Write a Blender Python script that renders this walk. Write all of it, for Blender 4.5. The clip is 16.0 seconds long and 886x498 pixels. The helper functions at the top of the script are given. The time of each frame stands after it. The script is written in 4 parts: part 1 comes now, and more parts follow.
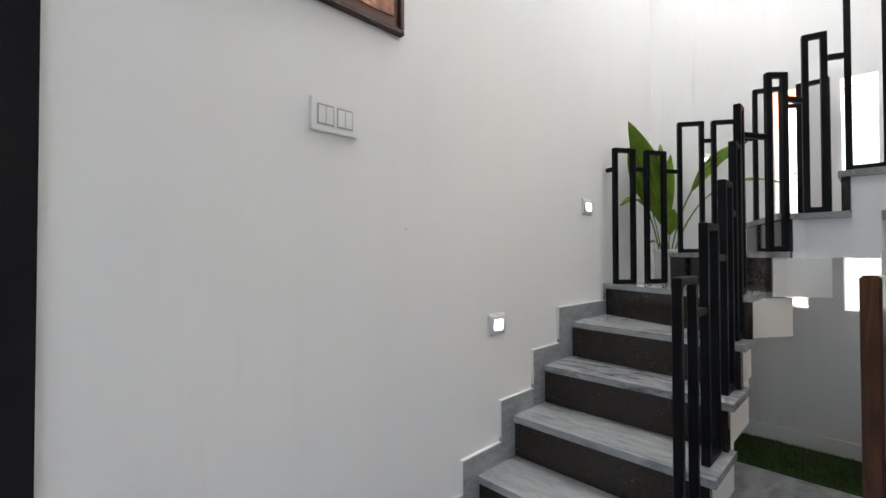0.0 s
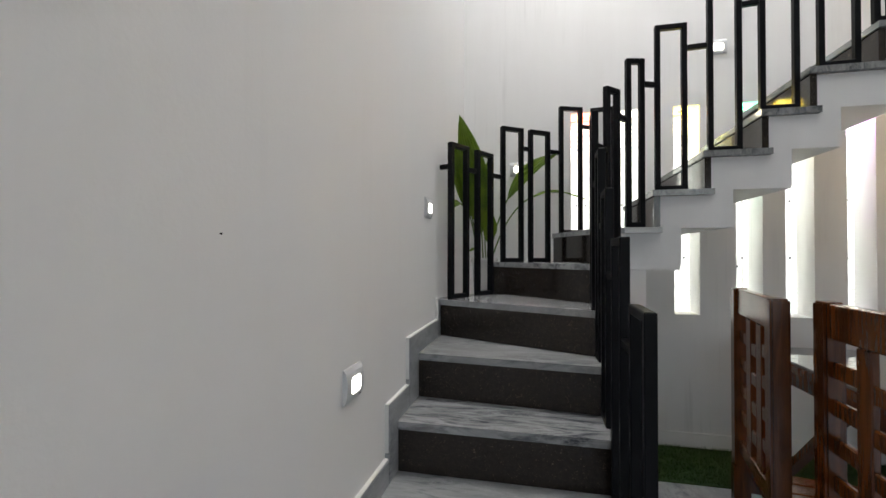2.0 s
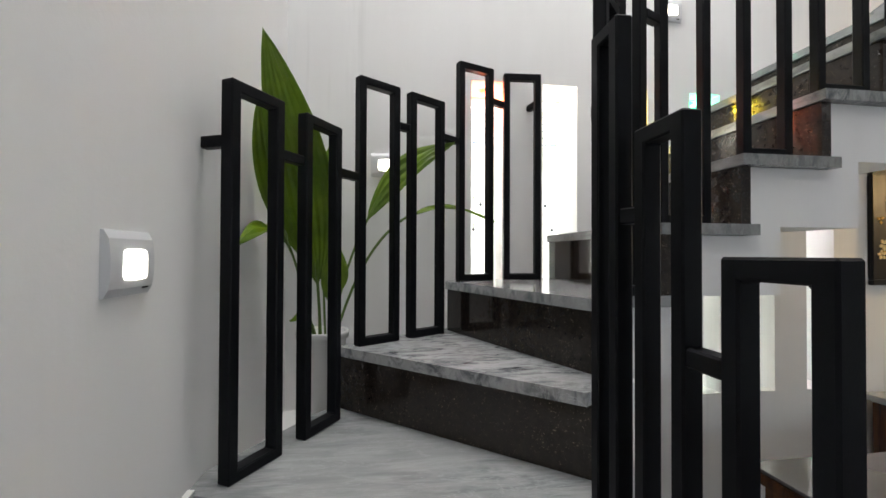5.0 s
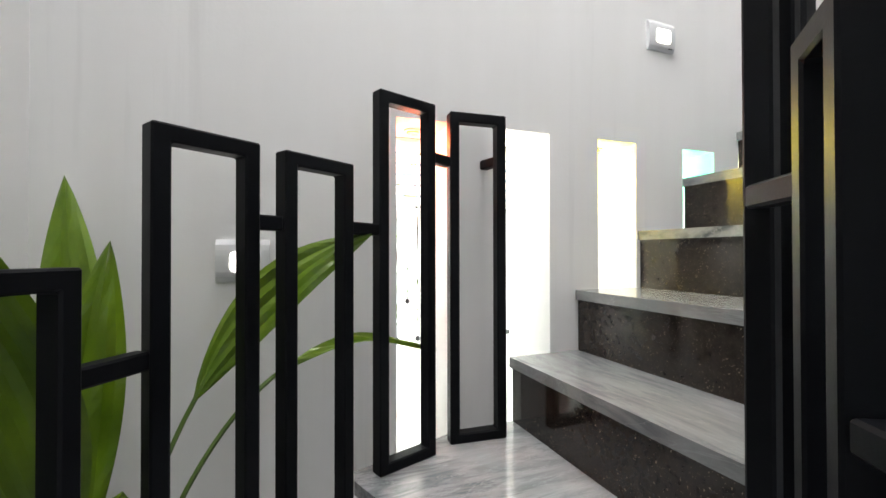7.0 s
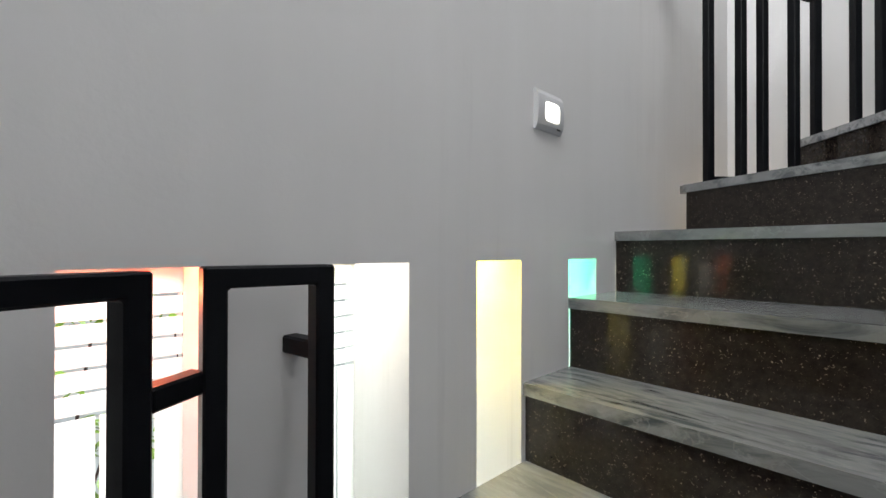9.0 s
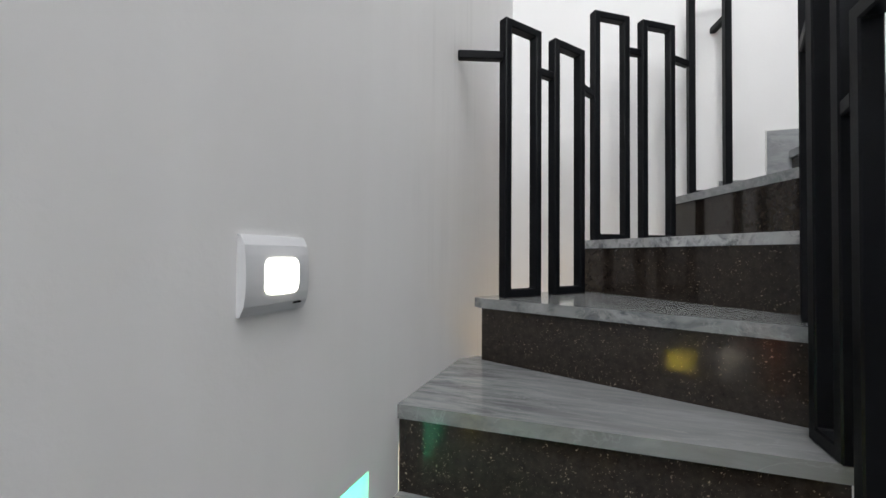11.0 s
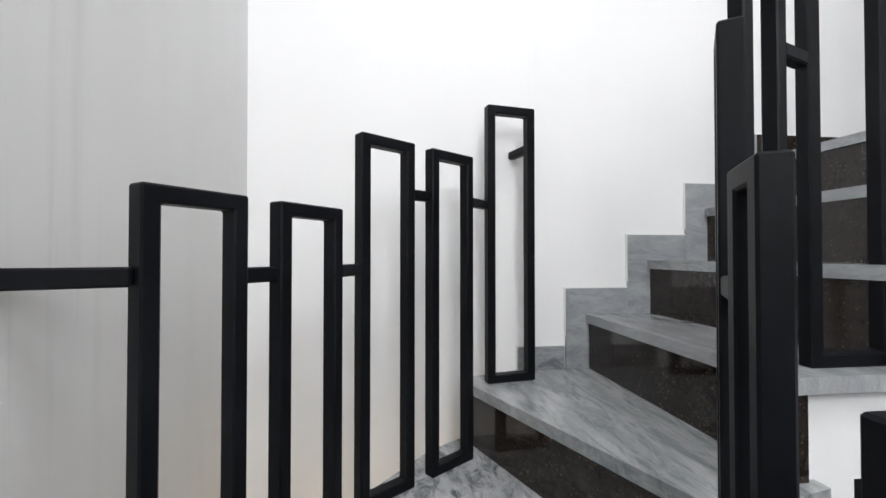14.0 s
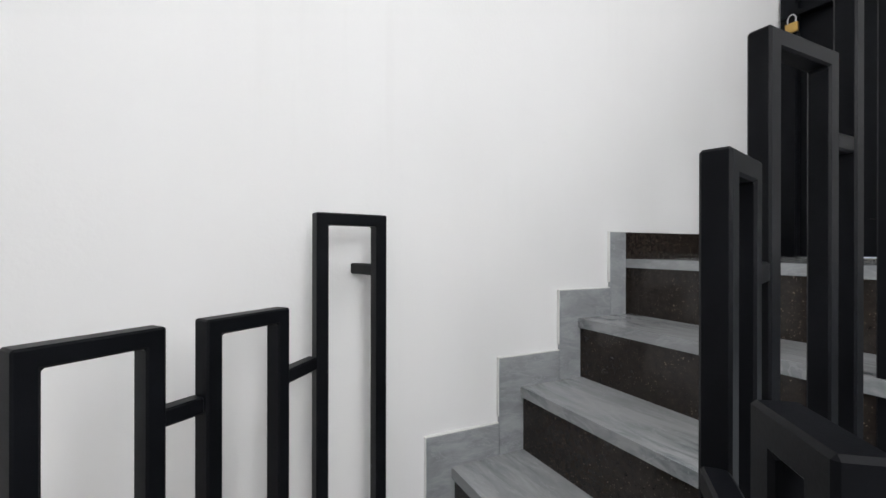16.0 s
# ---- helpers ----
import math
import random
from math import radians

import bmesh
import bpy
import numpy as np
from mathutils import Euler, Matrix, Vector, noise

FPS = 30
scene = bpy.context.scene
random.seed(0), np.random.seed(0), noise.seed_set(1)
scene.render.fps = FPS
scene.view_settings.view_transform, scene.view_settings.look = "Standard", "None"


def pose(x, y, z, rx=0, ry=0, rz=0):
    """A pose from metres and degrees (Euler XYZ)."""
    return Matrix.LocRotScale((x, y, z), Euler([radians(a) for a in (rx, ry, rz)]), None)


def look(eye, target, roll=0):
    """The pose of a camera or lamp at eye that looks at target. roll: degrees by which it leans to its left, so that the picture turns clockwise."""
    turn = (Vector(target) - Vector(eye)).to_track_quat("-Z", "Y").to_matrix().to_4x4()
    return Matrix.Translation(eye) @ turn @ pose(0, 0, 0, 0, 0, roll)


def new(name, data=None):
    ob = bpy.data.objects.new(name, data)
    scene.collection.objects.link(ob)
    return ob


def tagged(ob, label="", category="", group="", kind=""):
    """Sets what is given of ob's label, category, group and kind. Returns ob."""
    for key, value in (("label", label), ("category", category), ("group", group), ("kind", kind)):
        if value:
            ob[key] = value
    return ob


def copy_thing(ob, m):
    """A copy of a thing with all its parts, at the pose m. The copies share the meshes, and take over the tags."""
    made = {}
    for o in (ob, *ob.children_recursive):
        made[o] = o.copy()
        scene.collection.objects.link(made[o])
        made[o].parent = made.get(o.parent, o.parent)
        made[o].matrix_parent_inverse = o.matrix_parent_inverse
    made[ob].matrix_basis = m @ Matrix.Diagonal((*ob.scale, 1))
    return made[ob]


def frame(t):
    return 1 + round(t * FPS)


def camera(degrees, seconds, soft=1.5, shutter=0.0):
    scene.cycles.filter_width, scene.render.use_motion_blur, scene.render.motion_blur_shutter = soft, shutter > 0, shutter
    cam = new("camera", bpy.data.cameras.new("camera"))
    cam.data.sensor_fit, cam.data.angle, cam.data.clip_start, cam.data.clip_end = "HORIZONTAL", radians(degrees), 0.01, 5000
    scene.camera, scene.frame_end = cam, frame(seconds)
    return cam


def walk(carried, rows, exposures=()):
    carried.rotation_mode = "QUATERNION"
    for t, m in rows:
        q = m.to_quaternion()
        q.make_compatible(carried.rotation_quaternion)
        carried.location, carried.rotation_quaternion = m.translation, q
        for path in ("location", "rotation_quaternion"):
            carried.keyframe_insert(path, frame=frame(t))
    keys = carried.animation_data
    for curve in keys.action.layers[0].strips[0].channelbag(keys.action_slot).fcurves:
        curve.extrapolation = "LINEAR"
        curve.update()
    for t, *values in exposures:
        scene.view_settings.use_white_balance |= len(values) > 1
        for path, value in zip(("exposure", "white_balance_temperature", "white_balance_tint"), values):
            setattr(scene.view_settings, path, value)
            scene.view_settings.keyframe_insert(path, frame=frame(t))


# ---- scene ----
cam = camera(92.3, 16.0)

PATH = [
    (0, (1.24, 0.468, 1.311), (-0.188, 1.868, 1.344), -0.1),
    (0.5, (0.979, 0.515, 1.295), (-0.119, 2.186, 1.329), 0.2),
    (1, (0.808, 0.62, 1.298), (-0.021, 2.44, 1.333), 0.1),
    (1.5, (0.68, 0.712, 1.319), (0.06, 2.613, 1.357), 0.2),
    (2, (0.539, 0.848, 1.376), (0.105, 2.8, 1.403), 0.1),
    (2.5, (0.472, 1.05, 1.404), (0.185, 3.029, 1.433), 0.0),
    (3, (0.429, 1.256, 1.427), (0.374, 3.255, 1.457), 0.0),
    (3.2, (0.406, 1.363, 1.445), (0.445, 3.362, 1.474), -0.0),
    (5.3, (0.401, 2.317, 1.68), (0.712, 4.293, 1.7), 0.1),
    (5.5, (0.407, 2.4, 1.721), (0.748, 4.371, 1.738), 0.1),
    (6, (0.461, 2.546, 1.812), (0.817, 4.514, 1.828), 0.4),
    (6.5, (0.451, 2.746, 1.925), (0.985, 4.674, 1.944), -0.1),
    (7, (0.489, 2.888, 2.018), (1.191, 4.761, 2.036), -0.1),
    (7.5, (0.546, 3.038, 2.118), (1.416, 4.839, 2.14), -0.1),
    (8, (0.595, 3.167, 2.195), (1.615, 4.887, 2.219), 0.0),
    (8.5, (0.672, 3.298, 2.304), (1.875, 4.895, 2.32), 0.0),
    (9, (0.765, 3.38, 2.406), (2.128, 4.843, 2.417), 0.1),
    (9.5, (0.882, 3.46, 2.507), (2.396, 4.767, 2.517), 0.3),
    (10, (1.004, 3.533, 2.589), (2.662, 4.651, 2.617), 0.2),
    (10.2, (1.056, 3.561, 2.629), (2.77, 4.592, 2.658), 0.3),
    (12.3, (1.565, 3.612, 3.051), (3.556, 3.801, 3.103), -0.2),
    (12.5, (1.61, 3.614, 3.096), (3.606, 3.743, 3.15), -0.2),
    (13, (1.71, 3.59, 3.212), (3.71, 3.57, 3.259), -0.1),
    (13.5, (1.854, 3.574, 3.321), (3.847, 3.417, 3.362), -0.1),
    (14, (1.954, 3.538, 3.438), (3.939, 3.292, 3.468), 0.0),
    (14.5, (2.073, 3.531, 3.534), (4.034, 3.139, 3.557), 0.0),
    (15, (2.155, 3.49, 3.652), (4.079, 2.945, 3.662), 0.0),
    (15.5, (2.255, 3.444, 3.725), (4.123, 2.73, 3.73), 0.1),
    (16, (2.34, 3.388, 3.834), (4.138, 2.512, 3.833), 0.1),
]
EXPOSURE = [(0, 0.64, 6330, 10), (1.5, 0.29, 6400, 10), (3.0, 0.18, 6480, 10), (5.5, 0.38, 6400, 10), (6.5, 0.4, 6400, 10), (7.5, 0.06, 6300, 10), (9.0, -0.64, 6200, 10), (10.0, -0.74, 6200, 10), (12.5, -0.3, 6150, 10), (13.5, -0.4, 6150, 10), (14.5, -0.5, 6150, 10), (16, -0.78, 6200, 10)]
walk(cam, [(t, look(eye, target, roll)) for t, eye, target, roll in PATH], exposures=EXPOSURE)

# ==== place ====
# world, sun, large lights
world = bpy.data.worlds.new("sky")
scene.world = world
world.use_nodes = True
wn = world.node_tree.nodes
sky = wn.new("ShaderNodeTexSky")
sky.sky_type, sky.sun_disc = "NISHITA", False
sky.sun_elevation, sky.sun_rotation = radians(48), radians(200)
world.node_tree.links.new(sky.outputs[0], wn["Background"].inputs[0])
wn["Background"].inputs[1].default_value = 0.12
sun = new("sun", bpy.data.lights.new("sun", "SUN"))
sun.data.energy, sun.data.angle, sun.data.color = 1.2, radians(12), (1.0, 0.96, 0.9)
sun.matrix_world = look((1.7, -2.0, 12.0), (1.7, 8.0, 0.9))


def area(name, at, to, sx, sy, watts, color=(1, 1, 1)):
    lamp = new(name, bpy.data.lights.new(name, "AREA"))
    lamp.data.shape, lamp.data.size, lamp.data.size_y = "RECTANGLE", sx, sy
    lamp.data.energy, lamp.data.color = watts, color
    lamp.matrix_world = look(at, to)
    return lamp


TOP_FILL, SOUTH, OUTSIDE, UPPER = 88, 21, 230, 61
# soft fill from the west, in an upper window added out of view
area("upper_fill_light", (-0.05, 3.4, 4.9), (2.0, 3.2, 4.2), 0.78, 1.15, UPPER, (1.0, 0.965, 0.92))
# fill from above, through a skylight opening that is added and never in view
area("top_fill_light", (0.9, 3.2, 6.72), (0.9, 3.201, 0), 1.4, 1.2, TOP_FILL, (1.0, 0.965, 0.92))
# fill for the lower room, from an added opening behind the camera
area("window_daylight", (2.7, -2.98, 1.6), (2.7, 4.0, 1.5), 2.6, 1.9, SOUTH, (0.93, 0.97, 1.0))
area("slot_window_daylight", (1.7, 5.5, 3.3), (1.7, 4.2, 1.6), 3.4, 1.2, OUTSIDE, (1.0, 0.99, 0.96))


# ---- materials ----
def mat(name, color, rough=0.5, metal=0.0):
    m = bpy.data.materials.new(name)
    m.use_nodes = True
    b = m.node_tree.nodes["Principled BSDF"]
    b.inputs["Base Color"].default_value = (*color, 1)
    b.inputs["Roughness"].default_value = rough
    b.inputs["Metallic"].default_value = metal
    return m


class Net:
    """A short hand for node trees."""

    def __init__(self, m):
        self.t, self.b = m.node_tree, m.node_tree.nodes["Principled BSDF"]

    def add(self, kind, **values):
        n = self.t.nodes.new(kind)
        for k, v in values.items():
            n.inputs[k.replace("_", " ")].default_value = v
        return n

    def link(self, a, b):
        self.t.links.new(a, b)

    def coords(self, scale=(1, 1, 1), spread=0.0):
        tex = self.t.nodes.new("ShaderNodeTexCoord")
        mapping = self.t.nodes.new("ShaderNodeMapping")
        mapping.inputs["Scale"].default_value = scale
        self.link(tex.outputs["Object"], mapping.inputs["Vector"])
        if spread:
            info = self.t.nodes.new("ShaderNodeObjectInfo")
            m = self.t.nodes.new("ShaderNodeMath")
            m.operation = "MULTIPLY"
            m.inputs[1].default_value = spread
            self.link(info.outputs["Random"], m.inputs[0])
            self.link(m.outputs[0], mapping.inputs["Location"])
        return mapping.outputs["Vector"]

    def noise(self, vec, scale, detail=4.0, rough=0.55, distort=0.0):
        n = self.add("ShaderNodeTexNoise", Scale=scale, Detail=detail, Roughness=rough, Distortion=distort)
        self.link(vec, n.inputs["Vector"])
        return n.outputs["Fac"]

    def ramp(self, fac, *stops):
        r = self.t.nodes.new("ShaderNodeValToRGB")
        while len(r.color_ramp.elements) < len(stops):
            r.color_ramp.elements.new(0.5)
        for e, (p, c) in zip(r.color_ramp.elements, stops):
            e.position, e.color = p, (*c, 1)
        self.link(fac, r.inputs["Fac"])
        return r.outputs["Color"]

    def mix(self, fac, a, b, blend="MIX"):
        n = self.t.nodes.new("ShaderNodeMix")
        n.data_type, n.blend_type = "RGBA", blend
        for sock, v in ((n.inputs[0], fac), (n.inputs[6], a), (n.inputs[7], b)):
            if isinstance(v, (int, float)):
                sock.default_value = v
            elif isinstance(v, tuple):
                sock.default_value = (*v, 1)
            else:
                self.link(v, sock)
        return n.outputs[2]

    def color(self, c):
        self.link(c, self.b.inputs["Base Color"])

    def rough(self, fac, lo, hi):
        m = self.add("ShaderNodeMapRange")
        m.inputs["To Min"].default_value, m.inputs["To Max"].default_value = lo, hi
        self.link(fac, m.inputs["Value"])
        self.link(m.outputs[0], self.b.inputs["Roughness"])

    def bump(self, fac, strength, distance=0.01):
        n = self.add("ShaderNodeBump", Strength=strength, Distance=distance)
        self.link(fac, n.inputs["Height"])
        self.link(n.outputs[0], self.b.inputs["Normal"])


def plaster(name, base, stain, worn=0.975):
    m = mat(name, base, 0.75)
    n = Net(m)
    v = n.coords()
    streak = n.noise(n.coords((3.2, 3.2, 0.3)), 2.0, 4)
    patch = n.noise(v, 0.9, 4)
    c = n.ramp(n.mix(0.5, streak, patch), (0.35, stain), (0.62, base))
    runs = n.ramp(n.noise(n.coords((11, 11, 0.45)), 2.0, 5, 0.6), (0.52, (0, 0, 0)), (0.68, (1, 1, 1)))
    some = n.ramp(n.noise(n.coords((1, 1, 0.6)), 1.4, 3), (0.48, (0, 0, 0)), (0.66, (1, 1, 1)))
    fine = n.ramp(n.noise(v, 26, 5, 0.7), (0.66, (0, 0, 0)), (0.78, (0.35, 0.35, 0.35)))
    c = n.mix(n.mix(1.0, runs, some, "MULTIPLY"), c, tuple(worn * x for x in stain))
    n.color(n.mix(n.mix(1.0, fine, some, "MULTIPLY"), c, tuple((worn - 0.05) * x for x in stain)))
    n.bump(n.mix(0.35, n.noise(v, 3.5, 5), n.noise(v, 90, 3)), 0.16, 0.006)
    n.rough(patch, 0.55, 0.8)
    return m


WALL = plaster("white_plaster", (0.80, 0.80, 0.80), (0.784, 0.783, 0.781), 0.99)
STREAKED = plaster("streaked_white_plaster", (0.80, 0.80, 0.80), (0.75, 0.748, 0.745), 0.85)
SOFFIT = plaster("soffit_plaster", (0.80, 0.805, 0.81), (0.75, 0.755, 0.76))


def marble(name, light, dark, stretch, fleck=0.6, rough=0.16, least=0.12):
    """Grey marble: soft streaks in every slab, dark torn flecks in some of them."""
    m = mat(name, light, rough)
    n = Net(m)
    v = n.coords((1, 1, 1), 37.0)
    long = n.coords(stretch, 21.0)
    mid = tuple(0.78 * a for a in light)
    cloud = n.ramp(n.noise(v, 3.2, 6, 0.6, 0.8), (0.3, mid), (0.7, light))
    streak = n.ramp(n.noise(long, 2.6, 8, 0.65, 0.6), (0.36, tuple(0.6 * a for a in light)), (0.5, mid), (0.62, light))
    base = n.mix(0.62, cloud, streak)
    torn = n.ramp(n.noise(long, 3.4, 9, 0.64, 1.3), (0.36, (1, 1, 1)), (0.54, (0, 0, 0)))
    where = n.ramp(n.noise(v, 2.0, 2), (0.42 - 0.2 * least, (0, 0, 0)), (0.6 - 0.2 * least, (1, 1, 1)))
    info = n.t.nodes.new("ShaderNodeObjectInfo")
    some = n.ramp(info.outputs["Random"], (0.25, (least, least, least)), (0.75, (fleck, fleck, fleck)))
    amount = n.mix(1.0, n.mix(1.0, torn, where, "MULTIPLY"), some, "MULTIPLY")
    vein = n.ramp(n.noise(long, 1.6, 6, 0.6, 2.2), (0.485, (0, 0, 0)), (0.5, (0.5, 0.5, 0.5)), (0.515, (0, 0, 0)))
    n.color(n.mix(vein, n.mix(amount, base, dark), tuple(min(1.0, 1.1 * a) for a in light)))
    n.rough(n.noise(v, 6, 4), rough * 0.7, rough * 1.6)
    n.bump(n.noise(v, 25, 3), 0.02, 0.004)
    return m


MARBLE = marble("grey_veined_marble", (0.37, 0.38, 0.39), (0.07, 0.09, 0.105), (1.6, 7.0, 4.0), 0.65, 0.11, 0.3)
# Same stone, streaks turned; the middle flight's shade is put into its darker colour.
MARBLE_B_SHADED = marble("grey_veined_marble_across_shaded", (0.265, 0.275, 0.278), (0.05, 0.062, 0.068), (8.0, 1.3, 4.0), 0.9, 0.12, 0.45)
FLECKED = marble("grey_marble_with_torn_flecks", (0.36, 0.37, 0.38), (0.07, 0.077, 0.09), (1.3, 6.0, 4.0), 1.0, 0.16, 1.0)
FLECKED_B = marble("grey_marble_with_torn_flecks_across", (0.43, 0.44, 0.45), (0.085, 0.092, 0.106), (2.6, 6.0, 4.0), 1.0, 0.16, 1.0)
SKIRT = marble("grey_marble_skirting", (0.36, 0.375, 0.388), (0.09, 0.10, 0.115), (3.0, 2.0, 6.0), 0.9, 0.3, 0.35)
FLOORM = marble("white_floor_marble", (0.52, 0.535, 0.56), (0.16, 0.18, 0.21), (2.5, 1.0, 1.0), 0.6, 0.14)


def granite():
    m = mat("polished_brown_granite", (0.03, 0.026, 0.023), 0.08)
    n = Net(m)
    v = n.coords((1, 1, 1), 11.0)
    grain = n.noise(v, 220, 3)
    base = n.ramp(n.noise(v, 55, 8, 0.75), (0.3, (0.012, 0.009, 0.0075)), (0.7, (0.033, 0.026, 0.0215)))
    fleck = n.ramp(n.noise(v, 230, 2, 0.5, 0.6), (0.66, (0, 0, 0)), (0.71, (0.9, 0.9, 0.9)))
    few = n.ramp(n.noise(v, 24, 3), (0.42, (0.15, 0.15, 0.15)), (0.62, (1, 1, 1)))
    n.color(n.mix(n.mix(1.0, fleck, few, "MULTIPLY"), base, (0.34, 0.27, 0.20)))
    n.rough(grain, 0.05, 0.14)
    n.b.inputs["Specular IOR Level"].default_value = 0.4
    return m


GRANITE = granite()


def metal_paint():
    m = mat("black_powder_coat", (0.006, 0.006, 0.007), 0.42)
    m.node_tree.nodes["Principled BSDF"].inputs["Specular IOR Level"].default_value = 0.1
    n = Net(m)
    v = n.coords()
    n.color(n.ramp(n.noise(v, 6, 5), (0.3, (0.0034, 0.0038, 0.005)), (0.7, (0.007, 0.0078, 0.0098))))
    n.rough(n.noise(v, 9, 5), 0.34, 0.52)
    n.bump(n.noise(v, 260, 2), 0.05, 0.002)
    return m


BLACK = metal_paint()


def timber(name, dark, light, rough=0.28):
    m = mat(name, light, rough)
    n = Net(m)
    v = n.coords((14, 14, 1.1), 13.0)
    g = n.noise(v, 2.2, 8, 0.6, 1.4)
    n.color(n.mix(0.3, n.ramp(g, (0.3, dark), (0.68, light)), n.ramp(n.noise(n.coords((1, 1, 1), 5.0), 3, 4), (0.3, dark), (0.7, light))))
    n.rough(g, rough * 0.75, rough * 1.4)
    n.bump(g, 0.06, 0.003)
    return m


WOOD = timber("varnished_teak", (0.018, 0.005, 0.0015), (0.15, 0.046, 0.010), 0.17)
DARKWOOD = timber("dark_wood", (0.02, 0.008, 0.004), (0.06, 0.022, 0.012), 0.35)
PLASTIC = mat("white_switch_plastic", (0.78, 0.78, 0.76), 0.3)
GREYPL = mat("grey_lamp_plastic", (0.62, 0.63, 0.65), 0.3)
DARKPL = mat("dark_plastic", (0.005, 0.005, 0.006), 0.35)
DARKPL.node_tree.nodes["Principled BSDF"].inputs["Specular IOR Level"].default_value = 0.25
POT = mat("white_ceramic", (0.75, 0.75, 0.73), 0.25)
BRASS = mat("brass", (0.55, 0.36, 0.12), 0.3, 1.0)
STEEL = mat("steel", (0.6, 0.6, 0.62), 0.25, 1.0)


def emit(name, color, strength):
    m = mat(name, color, 0.4)
    b = m.node_tree.nodes["Principled BSDF"]
    b.inputs["Emission Color"].default_value = (*color, 1)
    b.inputs["Emission Strength"].default_value = strength
    return m


LED = emit("warm_led_lens", (1.0, 0.93, 0.78), 6.0)


# ---- mesh helpers ----
def add_box(bm, x0, y0, z0, x1, y1, z1):
    m = Matrix.Translation(((x0 + x1) / 2, (y0 + y1) / 2, (z0 + z1) / 2)) @ Matrix.Diagonal((x1 - x0, y1 - y0, z1 - z0, 1))
    return bmesh.ops.create_cube(bm, size=1, matrix=m)["verts"]


def add_prism(bm, poly, z0, z1):
    """A prism over a polygon of (x, y), anticlockwise."""
    low = [bm.verts.new((x, y, z0)) for x, y in poly]
    high = [bm.verts.new((x, y, z1)) for x, y in poly]
    bm.faces.new(list(reversed(low)))
    bm.faces.new(high)
    for i in range(len(poly)):
        j = (i + 1) % len(poly)
        bm.faces.new((low[i], low[j], high[j], high[i]))


def bevel(bm, width, segments=2):
    bmesh.ops.bevel(bm, geom=[e for e in bm.edges if len(e.link_faces) == 2 and e.calc_face_angle(0) > 0.5], offset=width, segments=segments, affect="EDGES", clamp_overlap=True)


def mesh_of(name, bm, material, smooth=False):
    bmesh.ops.recalc_face_normals(bm, faces=bm.faces)
    me = bpy.data.meshes.new(name)
    bm.to_mesh(me)
    bm.free()
    me.materials.append(material)
    if smooth:
        for p in me.polygons:
            p.use_smooth = True
    return me


def part(name, bm, material, parent=None, label="", smooth=False):
    ob = new(name, mesh_of(name, bm, material, smooth))
    if parent:
        ob.parent = parent
        ob.matrix_parent_inverse = parent.matrix_basis.inverted()
    if label:
        ob["label"] = label
    return ob


def boxes(*bs, r=0.0):
    bm = bmesh.new()
    for b in bs:
        add_box(bm, *b)
    if r:
        bevel(bm, r)
    return bm


def base(name, x, y, z, rz=0.0, **tags):
    ob = new(name)
    ob.matrix_basis = pose(x, y, z, 0, 0, rz)
    ob.empty_display_size = 0.1
    return tagged(ob, **tags)


def solid(name, bm, material, **tags):
    return tagged(part(name, bm, material), **tags)


def beam(bm, p, q, w, h, up=(0, 0, 1)):
    """A square bar from p to q: w across, h along up."""
    p, q = Vector(p), Vector(q)
    z = (q - p).normalized()
    u = Vector(up)
    x = u.cross(z)
    if x.length < 1e-4:
        x = Vector((1, 0, 0))
    x.normalize()
    y = z.cross(x)
    m = Matrix((x, y, z)).transposed().to_4x4()
    m.translation = (p + q) / 2
    return bmesh.ops.create_cube(bm, size=1, matrix=m @ Matrix.Diagonal((w, h, (q - p).length, 1)))["verts"]


# ---- the plan ----
XC, YB = 3.40, 4.00          # east and north walls
FLOOR, ROOF = 0.09, 6.75
R = 0.19                     # riser
WIDTH = 0.82                 # flight
LAND = 20 * R                # landing
T = 0.23                     # wall thickness
SLOTS = [(0.772, 0.16), (1.097, 0.16), (1.442, 0.158), (1.814, 0.155), (2.098, 0.16), (2.434, 0.155)]     # edge, width
SLOT_LO, SLOT_HI = 0.978, 2.385


def wall_with_holes(name, along, lo, hi, z0, z1, t0, t1, holes, material, label):
    """A straight wall along 'x' or 'y' from lo to hi, with (a0, a1, z0, z1) openings."""
    bm = bmesh.new()

    def slab(a0, a1, b0, b1):
        if a1 - a0 > 1e-4 and b1 - b0 > 1e-4:
            add_box(bm, *((a0, t0, b0, a1, t1, b1) if along == "x" else (t0, a0, b0, t1, a1, b1)))

    at = lo
    for a0, a1, b0, b1 in sorted(holes):
        slab(at, a0, z0, z1)
        slab(a0, a1, z0, b0)
        slab(a0, a1, b1, z1)
        at = a1
    slab(at, hi, z0, z1)
    bmesh.ops.remove_doubles(bm, verts=bm.verts, dist=1e-4)
    return solid(name, bm, material, kind="structure", label=label, category="wall")


wall_with_holes("wall_west", "y", -3.0, YB + T, 0, ROOF, -T, 0, [(-0.52, 0.47, FLOOR, 2.2), (3.0, 3.8, 4.3, 5.5)], WALL, "white painted plaster wall beside the lower flight")
wall_with_holes("wall_north", "x", 0, XC, 0, ROOF, YB, YB + T, [(x, x + w, SLOT_LO, SLOT_HI) for x, w in SLOTS], STREAKED, "white plaster wall with six tall slot windows")
wall_with_holes("wall_east", "y", 1.04, YB, 0, ROOF, XC, XC + T, [(1.04, 3.5, 0, 2.6)], WALL, "white painted plaster wall beside the upper flight")
